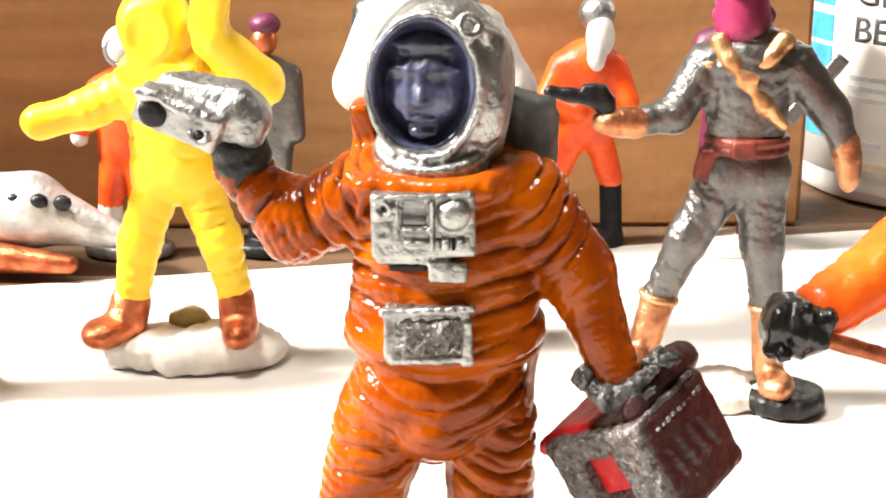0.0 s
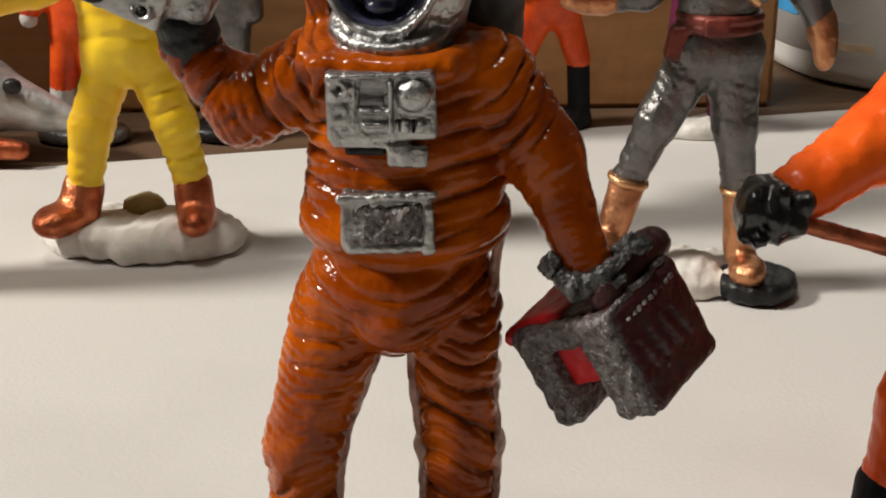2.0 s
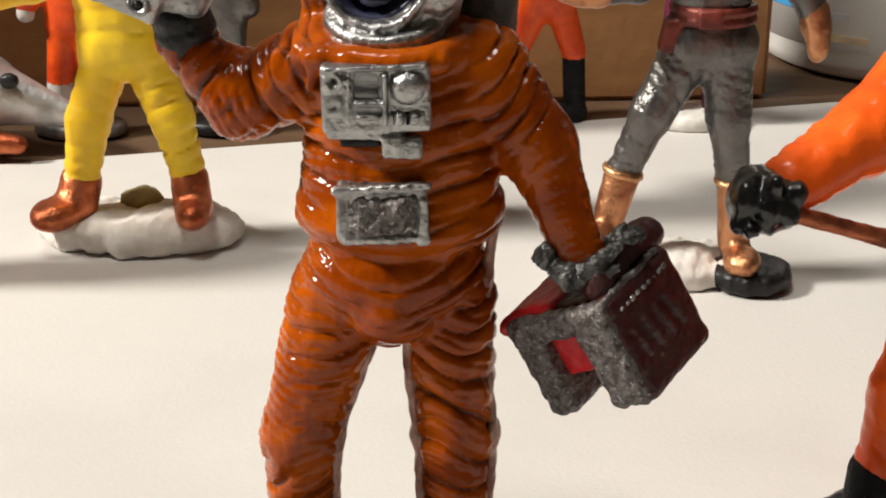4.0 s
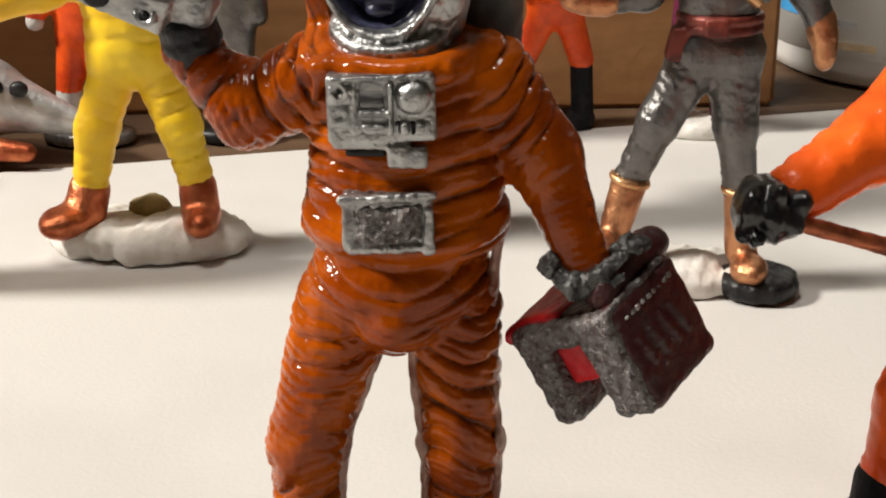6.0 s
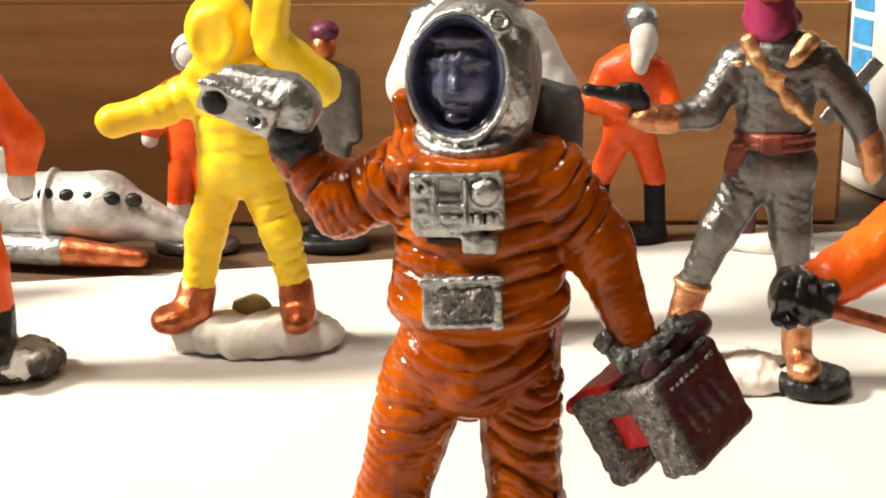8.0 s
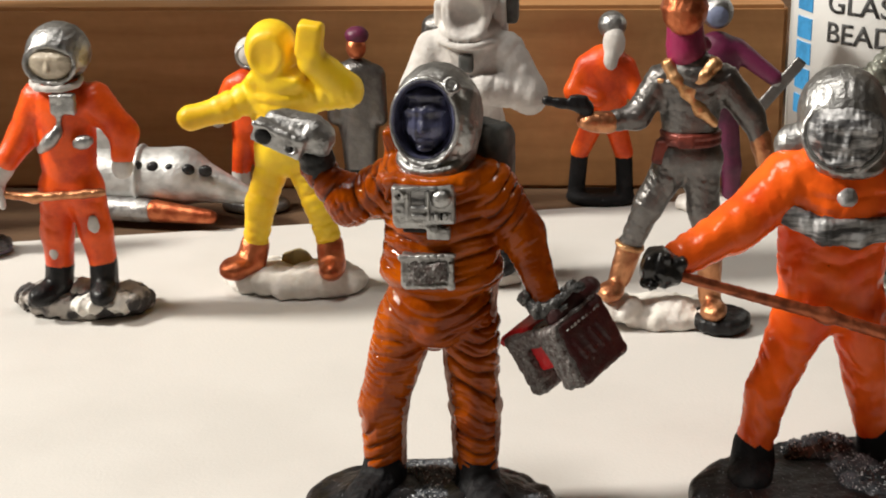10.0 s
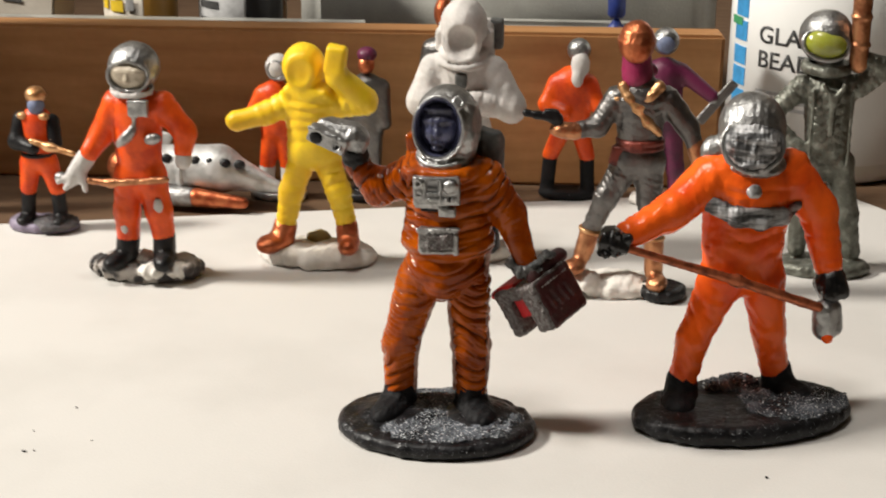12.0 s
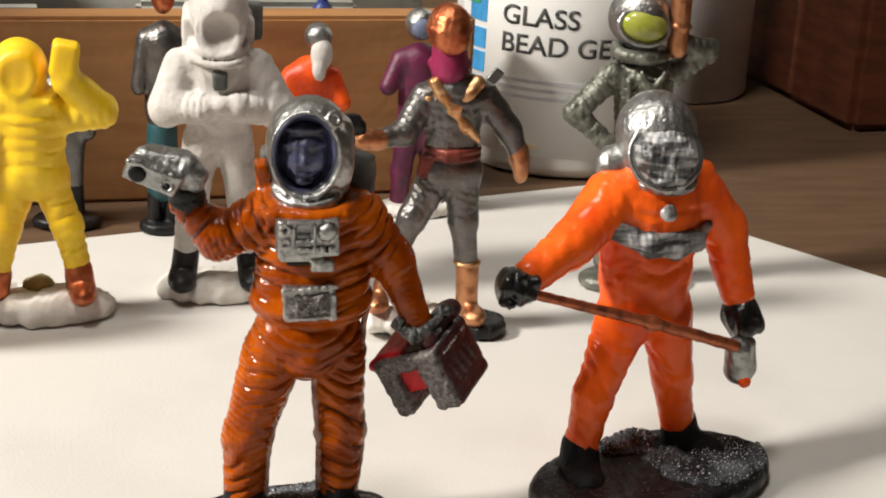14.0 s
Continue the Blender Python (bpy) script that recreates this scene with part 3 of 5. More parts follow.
              cap((-21.3, -2.3, 51.2), (-15.8, -2.6, 49.0), 0.4, k=0.25), cap((-18.6, 2.4, 51.2), (-14.6, 2.0, 50.6), 0.7, k=0.6), ring((-16.9, -2.75, 48.2), 0.6, 0.6, 0.26, (75, 0, 0), 0.15), box((-17.1, -2.6, 49.0), (0.6, 0.4, 0.3), (10, 20, 0), 0.2, 0.15),
              hole((-17.0, 0.2, 52.7), (2.4, 1.2, 1.3), (0, 16, 0), k=0.4), hole((-20.3, -3.1, 49.7), (1.1, 1.2, 1.1), k=0.15)], 0.19, 0.045, 1.3),
    (BLACK, [ell((-20.3, -2.2, 49.7), (1.15, 0.5, 1.15)), ell((-16.9, -2.7, 48.2), (0.42, 0.3, 0.42))], 0.18),
    (CASE, [box(incase(3.4, 0.2, 0.2), (1.6, 4.6, 4.2), e=0.9, m=CM), box(incase(0, 0.6, -2.9), (4.6, 4.2, 1.2), e=0.7, m=CM)]
        + [cap(incase(5.0, -2.9 + 1.55 * i, -1.2), incase(5.0, -2.2 + 1.55 * i, 1.2), 0.32, k=0.15) for i in range(4)], 0.22, 0.06, 1.0),
    (CASE_EDGE, [box(incase(-3.8, -0.2, 0.2), (1.35, 4.4, 4.2), e=0.9, m=CM), box(incase(3.0, -4.0, 0.2), (1.75, 0.9, 4.1), e=0.8, m=CM), box(incase(-0.4, -4.0, -3.0), (4.6, 0.8, 1.1), e=0.7, m=CM),
                 cap(incase(4.6, -4.2, -3.9), incase(4.7, 3.6, -4.0), 0.28, k=0.3)], 0.22, 0.09, 1.3),
    (CASE_RED, [box(incase(-0.8, 0.6, -0.6), (3.2, 3.8, 2.2), e=0.3, m=CM), box(incase(-2.7, 0.2, -3.75), (2.3, 3.8, 0.75), e=0.5, m=CM), ell(incase(-4.9, -4.2, -3.7), (0.6, 0.6, 0.7))], 0.28, 0.05, 1.0),
    (CASE, [box(incase(2.8, 1.6, -5.0), (1.3, 4.4, 0.9), e=0.75, m=CM), cap(incase(3.4, -2.6, -4.4), incase(3.6, 5.0, -4.6), 0.8)], 0.28, 0.1),
    (SILVER, [box(incase(5.05, -2.9 + 0.75 * i, -2.75), (0.12, 0.24, 0.12 + 0.04 * (i % 3)), e=0.09, m=CM) for i in range(9)], 0.12, 0.06, 1.6),
    (GREY_GLOVE, [ell((13.2, -4.0, 29.5), (1.9, 1.6, 1.0), (0, 14, 10)), cap((12.8, -5.0, 29.3), (15.0, -4.6, 30.0), 0.6, 0.5, k=0.4), cap((15.0, -4.4, 30.0), (16.6, -3.6, 31.4), 0.65, 0.4, k=0.4), cap((16.4, -4.6, 30.2), (15.2, -5.0, 29.0), 0.35, k=0.3)], 0.2, 0.18, 1.0, 0.05),
    (GREY_GLOVE, [ell((11.6, -3.6, 30.6), (0.35, 0.6, 0.7)), ell((11.1, -3.3, 30.8), (0.5, 0.35, 0.3)), ell((11.0, -3.4, 30.1), (0.4, 0.35, 0.25)), ell((16.8, -2.6, 31.6), (1.0, 1.0, 0.6), (0, -25, 0)), ell((18.0, -2.4, 32.0), (0.6, 0.7, 0.5))], 0.2, 0.22, 1.1, 0.04),
    (BASE_BLACK, [disc((-0.4, -3.2, 1.3), 16.6, 12.2, 1.4, 1.3), ell((-7.5, -2, 2.6), (6, 6, 1.5)), ell((6.5, -1.5, 2.6), (6, 6, 1.5))], 0.4, 0.12, 0.35),
    (CRYSTAL, [ell((-0.4, -8.6, 2.6), (8.6, 5.0, 0.7)), ell((-0.6, -2.4, 2.6), (3.4, 5.4, 0.8)), ell((9.0, -7.4, 2.6), (3.6, 3.4, 0.6)), ell((12.0, -2.5, 2.5), (2.4, 3.0, 0.6)), ell((-1.0, 3.4, 2.9), (5.6, 3.0, 1.2)), ell((3.5, 5.0, 3.0), (3.0, 2.2, 1.2))], 0.28, 0.16, 0.5, 0.1),
], "burnt orange astronaut figurine with camera and red case", "figurine", 0.35, "painted toy figurines")

# astronaut with the long hammer
F2 = (0.5, 3.4)
sculpture("astronaut_figurine", (50.5, 8.0), [
    (ORANGE_R, [
        cap((50.7, 13, 29.5), (51.0, 13, 38.8), 7.0, 7.5, 0.7, F2), cap((47.8, 13, 24.4), (53.8, 13, 24.4), 4.1, 4.1, 0.95, F2),
        cap((46.8, 13, 22.5), (42.6, 12.4, 13.5), 3.6, 2.6, 1, F2), cap((42.6, 12.4, 13.5), (41.2, 13, 5.4), 2.6, 2.3, 1, F2),
        cap((54.6, 13, 22.5), (56.0, 12.4, 14.0), 3.6, 2.7, 1, F2), cap((56.0, 12.4, 14.0), (58.0, 13, 6.0), 2.7, 2.3, 1, F2),
        cap((44.4, 13.4, 40.6), (36.8, 11.4, 35.6), 3.7, 2.8, 1, F2), cap((36.8, 11.4, 36.0), (29.2, 9.4, 33.3), 2.8, 2.2, 1, F2),
        cap((58.0, 13.4, 41.0), (63.4, 12.4, 34.6), 3.9, 3.1, 1, F2), cap((63.4, 12.4, 34.6), (65.0, 10.4, 25.6), 3.1, 2.4, 1, F2),
        ell((63.6, 5.8, 14.4), (1.1, 0.9, 0.9))], 0.4, 0.08, 0.5),
    (SILVER, [ell((50.9, 12.8, 49.0), (5.5, 5.6, 5.8)), ell((45.6, 15.4, 44.6), (2.3, 2.3, 2.5)), ring((49.4, 8.7, 47.2), 4.85, 4.4, 0.42, (74, 0, -20), 0.3),
              ring((51.2, 12.2, 43.4), 4.7, 4.6, 0.7, (10, 0, 0), 0.8), cap((51.2, 12.8, 43.0), (51.2, 12.8, 46.4), 4.6, 4.6)], 0.24, 0.05, 0.9),
    (PACK, [ring((49.2, 8.15, 47.1), 4.4, 3.95, 0.22, (74, 0, -20), 0.2)], 0.18),
    (SILVER_STREAK, [ell((49.53, 9.04, 47.1), (4.7, 3.3, 4.25), (-14, 0, -20)), ell((48.47, 6.13, 48.7), (3.2, 0.45, 0.42), (0, 6, -20)), cap((48.44, 6.03, 48.2), (48.27, 5.56, 46.6), 0.5, k=0.3), ell((48.44, 6.03, 44.5), (2.2, 0.4, 0.42), (0, -8, -20)),
                     ell((46.35, 7.32, 47.2), (1.1, 0.5, 0.8), (0, 20, -20)), ell((50.86, 5.68, 47.2), (1.1, 0.5, 0.8), (0, -20, -20)), cap((45.92, 7.59, 45.6), (47.19, 6.7, 43.7), 0.32, k=0.3), cap((51.37, 5.61, 45.6), (49.82, 5.74, 43.7), 0.32, k=0.3)], 0.2, 0.08, 1.6),
    (SILVER_STREAK, [cap((42.9, 10.2, 36.8), (47.0, 7.8, 34.9), 0.85), cap((47.0, 7.8, 34.9), (51.2, 7.4, 34.2), 0.9), cap((51.2, 7.4, 34.2), (55.4, 8.0, 34.7), 0.9), cap((55.4, 8.0, 34.7), (58.8, 10.6, 36.1), 0.8),
                     cap((43.1, 10.2, 38.0), (47.2, 7.8, 36.3), 0.75), cap((47.2, 7.8, 36.3), (55.0, 7.9, 36.0), 0.75), ell((49.6, 7.5, 39.8), (1.3, 0.6, 1.1)), ell((49.7, 7.0, 39.3), (0.9, 0.4, 0.35))], 0.24, 0.08, 1.3),
    (PACK, [box((52.6, 18.2, 40.5), (4.0, 2.4, 4.6), e=1.2)], 0.5),
    (GLOVE_BLACK, [ell((26.2, 8.4, 32.6), (2.6, 2.6, 2.5))] + [ell((24.6 + 0.9 * i, 6.4, 31.2 + 0.8 * (i * 2 % 5)), (0.8, 0.7, 0.8), k=0.3) for i in range(5)] + [ell((24.0 + 0.5 * (i % 2), 7.4, 31.3 + 0.8 * i), (0.8, 0.8, 0.7), k=0.3) for i in range(4)]
        + [ell((65.4, 9.6, 22.4), (2.8, 2.9, 3.2)), ell((64.4, 7.4, 21.2), (1.3, 1.0, 1.8)), ell((66.6, 7.4, 21.8), (1.0, 1.0, 1.6))], 0.32, 0.2, 0.6),
    (BOOT_BLACK, [cap((41.2, 13, 6.2), (41.0, 12.6, 3.6), 2.6, 2.9), ell((39.6, 9.8, 3.4), (2.9, 4.4, 2.0), (0, 0, -22)), cap((58.2, 13, 6.6), (58.6, 12.6, 3.6), 2.6, 2.9), ell((60.2, 10.2, 3.4), (2.8, 4.0, 2.0), (0, 0, 22))], 0.3, 0.06),
    (COPPER_DARK, [cap((27.6, 7.2, 32.0), (47.0, 6.2, 25.4), 0.62, 0.8), cap((47.0, 6.2, 25.4), (64.0, 6.6, 18.8), 0.8, 0.85)], 0.22, 0.045, 0.8),
    (SILVER, [cap((63.2, 7.0, 18.8), (63.9, 7.4, 15.4), 1.8, 2.1), cap((65.6, 8.2, 18.8), (66.0, 8.4, 15.2), 1.3, 1.5)], 0.3, 0.08),
    (BASE_BLACK, [disc((50.5, 8.4, 1.7), 19.0, 11.0, 1.8, 1.6), ell((40, 9.5, 2.2), (6.5, 6, 1.6))], 0.42, 0.12, 0.35),
    (CRYSTAL, [ell((57.5, 4.6, 3.5), (7.6, 5.0, 0.8)), ell((63.5, 7.0, 3.2), (4.6, 5.0, 0.7)), ell((51.0, 15.0, 3.4), (5.4, 2.8, 1.9)), ell((54.0, 9.6, 3.0), (4.0, 3.4, 1.0))], 0.32, 0.25, 0.4, 0.14),
], "bright orange astronaut figurine holding long copper hammer", "figurine", 0.4, "painted toy figurines", 20.0, (40.0, 11.0), 1.02, (-0.2, -4.5), 0.12)

# yellow photographer
sculpture("photographer_figurine", (-34.4, 75.0), [
    (YELLOW, [
        ell((-36.6, 74, 43.6), (4.6, 4.6, 5.0)), ring((-36.8, 70.6, 43.2), 2.7, 3.2, 0.6, (84, 0, 0), 1.4), hole((-36.8, 68.4, 43.2), (2.2, 1.6, 2.5), k=1.2), ell((-36.8, 71.6, 42.8), (1.5, 1.4, 2.0)), cap((-39.0, 71.8, 39.4), (-34.6, 71.4, 39.4), 0.9, k=1.2),
        cap((-35.0, 74, 27.5), (-35.0, 74, 35.6), 5.2, 5.8, 0.76, (0.6, 2.4, 0, 1.0)), cap((-36.6, 74, 25.4), (-32.6, 74, 25.4), 3.7, 3.7, 0.95, None),
        cap((-36.8, 74, 24.5), (-39.7, 73.4, 16.2), 3.0, 2.5, 1, (0.55, 2.2, 0, 1.0)), cap((-39.7, 73.4, 16.2), (-41.2, 74, 8.4), 2.5, 2.1, 1, (0.55, 2.2, 0, 1.0)),
        cap((-32.4, 74, 24.5), (-29.5, 73.4, 16.8), 3.0, 2.5, 1, (0.55, 2.2, 0, 1.0)), cap((-29.5, 73.4, 16.8), (-27.8, 74, 9.0), 2.5, 2.1, 1, (0.55, 2.2, 0, 1.0)),
        cap((-39.0, 74, 36.0), (-44.9, 72.4, 33.4), 3.0, 2.3, 1, (0.6, 2.2, 0, 1.0)), cap((-44.9, 72.4, 33.4), (-50.4, 71, 32.0), 2.3, 2.1), ell((-50.8, 71, 31.9), (2.3, 2.0, 2.0)),
        cap((-30.4, 74, 36.0), (-23.8, 72.8, 36.6), 3.2, 2.8, 1, (0.6, 2.2, 0, 1.0)), cap((-23.8, 72.8, 37.2), (-29.0, 70.6, 42.4), 2.8, 2.6), box((-29.2, 70.4, 46.0), (2.2, 2.2, 3.0), (0, 8, 0), 0.8, 1.0),
        cap((-40.0, 71.6, 38.6), (-32.0, 70.6, 38.6), 1.0)], 0.42, 0.06, 0.4),
    (COPPER, [cap((-41.3, 74, 8.0), (-41.9, 73.2, 5.4), 2.6, 2.7), ell((-44.0, 70.8, 4.9), (2.9, 3.6, 2.0), (0, 0, -25)), cap((-27.7, 74, 8.6), (-27.5, 73.2, 5.6), 2.4, 2.4), ell((-26.9, 70.8, 5.2), (2.2, 3.2, 1.9))], 0.4, 0.08),
    (SNOW, [disc((-34.4, 75.6, 1.6), 13.0, 7.4, 1.7, 1.5), ell((-39.0, 74, 3.0), (6.0, 5.5, 1.6)), ell((-29.5, 75, 3.2), (5.5, 5.5, 1.8)), ell((-33, 71.5, 2.6), (6, 3, 1.2))], 0.45, 0.35, 0.3),
    (TAN, [ell((-34.6, 77.6, 4.4), (2.7, 1.8, 1.9))], 0.4, 0.25, 0.5),
], "yellow plastic figurine raising camera, copper boots, white base", "figurine", 0.42, "painted toy figurines", 0.0, (0, 0), 1.0, (-1.2, 2.2), grow=0.985)

# masked adventurer in grey
sculpture("adventurer_figurine", (29.0, 68.0), [
    (GUNMETAL, [
        cap((29.6, 67, 34.8), (29.6, 67, 42.2), 4.5, 5.2, 0.76, (0.6, 2.5)), cap((28.0, 67, 29.8), (31.4, 67, 29.8), 3.7, 3.7, 0.95, (0.3, 2.0)),
        cap((27.5, 67, 29), (23.4, 66, 21.4), 3.1, 2.3, 1, (0.6, 2.5)), cap((23.4, 66, 21.4), (20.2, 67, 13.4), 2.3, 1.9, 1, (0.5, 2.1)),
        cap((31.6, 67, 29), (32.3, 66.4, 20.6), 3.1, 2.4, 1, (0.6, 2.5)), cap((32.3, 66.4, 20.6), (33.5, 67, 12.4), 2.3, 1.9, 1, (0.45, 2.0)),
        cap((24.6, 67, 42.2), (21.0, 65, 36.6), 2.5, 2.0, 1, (0.5, 2.0)), cap((21.0, 65, 36.6), (16.2, 63.2, 36.0), 2.0, 1.6, 1, (0.3, 1.7)),
        cap((34.8, 67, 42.4), (39.2, 66.4, 37.0), 2.6, 2.1, 1, (0.5, 2.0)), cap((39.2, 66.4, 37.0), (41.0, 65.6, 33.0), 2.0, 1.7)], 0.4, 0.06, 0.6),
    (COPPER, [ell((28.1, 67, 54.0), (3.7, 4.2, 4.4)), ell((28.1, 64.0, 52.8), (2.8, 1.6, 2.6)), ring((28.1, 66.8, 54.2), 3.5, 4.0, 0.35, (0, 0, 0)), ring((28.1, 66.8, 56.2), 2.7, 3.1, 0.35, (0, 0, 0))], 0.32, 0.06, 1.0),
    (MAGENTA, [cap((28.2, 66.8, 51.0), (28.5, 66.8, 47.2), 2.9, 3.2, 1, (0.12, 1.8)), ell((29.0, 69.6, 47.6), (3.8, 2.0, 2.0))], 0.36, 0.08),
    (GOLD, [cap((25.7, 65.0, 45.2), (28.6, 63.95, 41.4), 1.15, 0.95), cap((33.0, 65.0, 45.4), (29.6, 63.9, 41.6), 1.35, 1.0), ell((27.0, 63.5, 43.2), (0.9, 0.6, 0.8), (0, 35, 0)), ell((31.4, 63.6, 43.8), (1.1, 0.6, 0.8), (0, -35, 0)), ell((24.8, 64.8, 42.6), (0.8, 0.7, 0.7)), ring((20.3, 66.8, 13.8), 2.1, 2.1, 0.5, (0, 15, 0)), ring((33.5, 66.8, 12.8), 2.0, 2.0, 0.5, (0, 0, 0)), cap((28.8, 63.9, 41.0), (31.0, 63.9, 38.2), 0.95), cap((31.0, 63.9, 38.2), (33.4, 64.6, 35.8), 0.95, 0.8)], 0.34, 0.08),
    (BRONZE, [ell((13.4, 62.4, 36.2), (2.0, 1.6, 1.5)), cap((16.6, 63.2, 36.0), (15.4, 62.9, 36.0), 1.8), cap((41.0, 65.6, 33.4), (41.3, 65.5, 32.0), 1.8), ell((41.6, 65.2, 29.8), (1.4, 1.4, 2.2)),
            cap((20.3, 67, 13.6), (18.9, 66.2, 8.4), 2.2, 1.9, 1, (0.12, 1.8)), ell((17.4, 64.0, 6.4), (2.3, 3.0, 1.7)), cap((33.6, 67, 12.6), (34.0, 66.6, 5.4), 2.1, 1.9, 1, (0.12, 1.8)), ell((34.6, 63.8, 3.8), (2.3, 3.2, 1.8))], 0.34, 0.08),
    (BELT, [ring((29.8, 67, 32.4), 4.5, 3.7, 0.6, (0, 0, 0), 0.2), ring((29.8, 67, 33.6), 4.5, 3.7, 0.6, (0, 0, 0), 0.2), box((29.0, 63.0, 33.0), (1.4, 0.6, 1.1), e=0.3), box((25.0, 65.4, 30.6), (1.2, 1.2, 2.0), (0, 12, 0), 0.5)], 0.34),
    (BLACK, [cap((13.0, 62.2, 38.6), (6.6, 61.4, 39.8), 0.95, 0.8), box((11.6, 62.0, 39.6), (1.5, 0.8, 1.0), e=0.3), cap((12.8, 62.2, 38.8), (13.2, 62.4, 36.4), 0.8), disc((36.0, 65.6, 1.5), 5.0, 5.0, 1.4, 1.2)], 0.32, 0.1),
    (SNOW, [disc((26.6, 68.6, 1.4), 10.4, 6.4, 1.5, 1.3), ell((18.6, 65.6, 3.0), (4.4, 4.4, 2.2)), ell((27.0, 68, 2.8), (4.4, 4.4, 1.4))], 0.45, 0.35, 0.3),
], "gunmetal figurine with copper mask, gold straps and boots", "figurine", 0.4, "painted toy figurines", 0.0, (27.0, 67.0), 1.0, (2.0, 0), grow=0.97)

# red-orange astronaut with staff
sculpture("astronaut_figurine", (-69.0, 64.0), [
    (ORANGE_O, [
        cap((-68.4, 62, 27.4), (-68.4, 62, 35.8), 5.4, 5.8, 0.76, (0.35, 2.4)), cap((-70.2, 62, 22.6), (-66.4, 62, 22.6), 4.0, 4.0, 0.95, None),
        cap((-71.0, 62, 21.6), (-71.8, 61.8, 14.4), 3.5, 3.0, 1, (0.35, 2.2)), cap((-71.8, 61.8, 14.4), (-72.0, 62, 8.6), 3.0, 2.7),
        cap((-65.6, 62, 21.6), (-64.0, 61.8, 14.8), 3.5, 3.0, 1, (0.35, 2.2)), cap((-64.0, 61.8, 14.8), (-63.2, 62, 9.2), 3.0, 2.7),
        cap((-73.6, 62, 37.0), (-77.0, 61, 30.8), 3.0, 2.5, 1, (0.3, 2.0)), cap((-77.0, 61, 30.8), (-79.2, 59, 27.6), 2.5, 2.2),
        cap((-62.0, 62, 37.0), (-56.9, 62, 31.6), 3.1, 2.5, 1, (0.3, 2.0)), cap((-56.9, 62, 31.6), (-57.2, 61, 28.4), 2.5, 2.2)], 0.42, 0.06, 0.5),
    (SILVER, [ell((-68.7, 62.4, 44.8), (6.0, 5.6, 5.0)), hole((-68.7, 56.8, 43.8), (4.4, 2.8, 2.7)), ring((-68.7, 58.2, 43.8), 4.8, 3.1, 0.55, (86, 0, 0)), 
              box((-66.4, 57.3, 37.6), (2.4, 0.9, 1.7), e=0.4), cap((-67.4, 57.2, 35.8), (-67.6, 57.3, 33.0), 0.45), ell((-69.4, 57.0, 31.4), (1.8, 1.1, 1.0), (0, -35, 0)), cap((-68.2, 57.2, 32.8), (-71.4, 57.0, 30.0), 0.8),
              ell((-63.4, 57.6, 31.2), (2.1, 1.0, 1.2), (0, -12, 0)), ell((-86.2, 58, 22.2), (1.6, 1.2, 1.2))], 0.32, 0.06, 1.0),
    (FACE_BEIGE, [ell((-68.7, 59.2, 43.8), (4.6, 2.2, 2.9)), ell((-68.7, 57.4, 44.8), (3.0, 0.6, 0.5)), cap((-68.7, 57.2, 44.2), (-68.7, 56.8, 43.0), 0.45, 0.6, k=0.4)], 0.3, 0.06, 0.8),
    (WHITE, [ring((-68.6, 60.2, 40.6), 4.6, 3.4, 0.6, (10, 0, 0)), cap((-80.0, 58.8, 26.4), (-82.4, 57.8, 23.6), 2.2, 1.9, 0.8), cap((-82.6, 57.6, 23.4), (-86.6, 57.2, 21.6), 0.9, 0.6), cap((-82.0, 57.6, 22.4), (-85.0, 57.2, 20.2), 0.9, 0.6), cap((-80.6, 57.4, 22.4), (-80.0, 57.0, 20.2), 0.9, 0.7), ell((-57.2, 60.6, 26.4), (2.0, 2.0, 2.2)), ell((-63.4, 59.0, 16.8), (1.3, 0.5, 1.8)), ell((-71.8, 59.2, 11.4), (0.9, 0.5, 1.2))], 0.34, 0.1),
    (BRONZE, [cap((-86.0, 58, 22.2), (-74.0, 57.6, 21.6), 0.6, 0.75), cap((-74.0, 57.6, 21.6), (-60.6, 58.2, 22.6), 0.75, 0.7)], 0.26, 0.08),
    (BLACK, [cap((-72.0, 62, 8.8), (-72.3, 61.4, 5.6), 2.7), ell((-74.2, 58.6, 4.4), (2.6, 3.8, 2.0), (0, 0, -15)), cap((-63.2, 62, 9.4), (-63.0, 61.4, 5.8), 2.7), ell((-62.4, 58.8, 4.8), (2.5, 3.6, 2.0), (0, 0, 12))], 0.38, 0.08),
    (RUBBLE, [disc((-68.6, 64.4, 1.6), 13.8, 6.8, 1.7, 1.5), ell((-62, 62, 3.2), (6.4, 4.8, 1.7)), ell((-74, 62, 2.8), (6.2, 4.8, 1.6)), ell((-57.5, 63, 2.6), (3.0, 3.2, 1.7))], 0.42, 0.4, 0.35),
    (SNOW, [ell((-65.4, 58.4, 2.9), (3.4, 2.6, 1.4)), ell((-59.4, 59.6, 2.9), (2.6, 2.2, 1.6)), ell((-68.0, 63.0, 4.0), (2.4, 2.6, 1.2))], 0.36, 0.4, 0.5),
], "red-orange astronaut figurine with silver helmet and gold staff", "figurine", 0.42, "painted toy figurines", 0.0, (-68.4, 62.0), 0.86, (-1.0, 0))

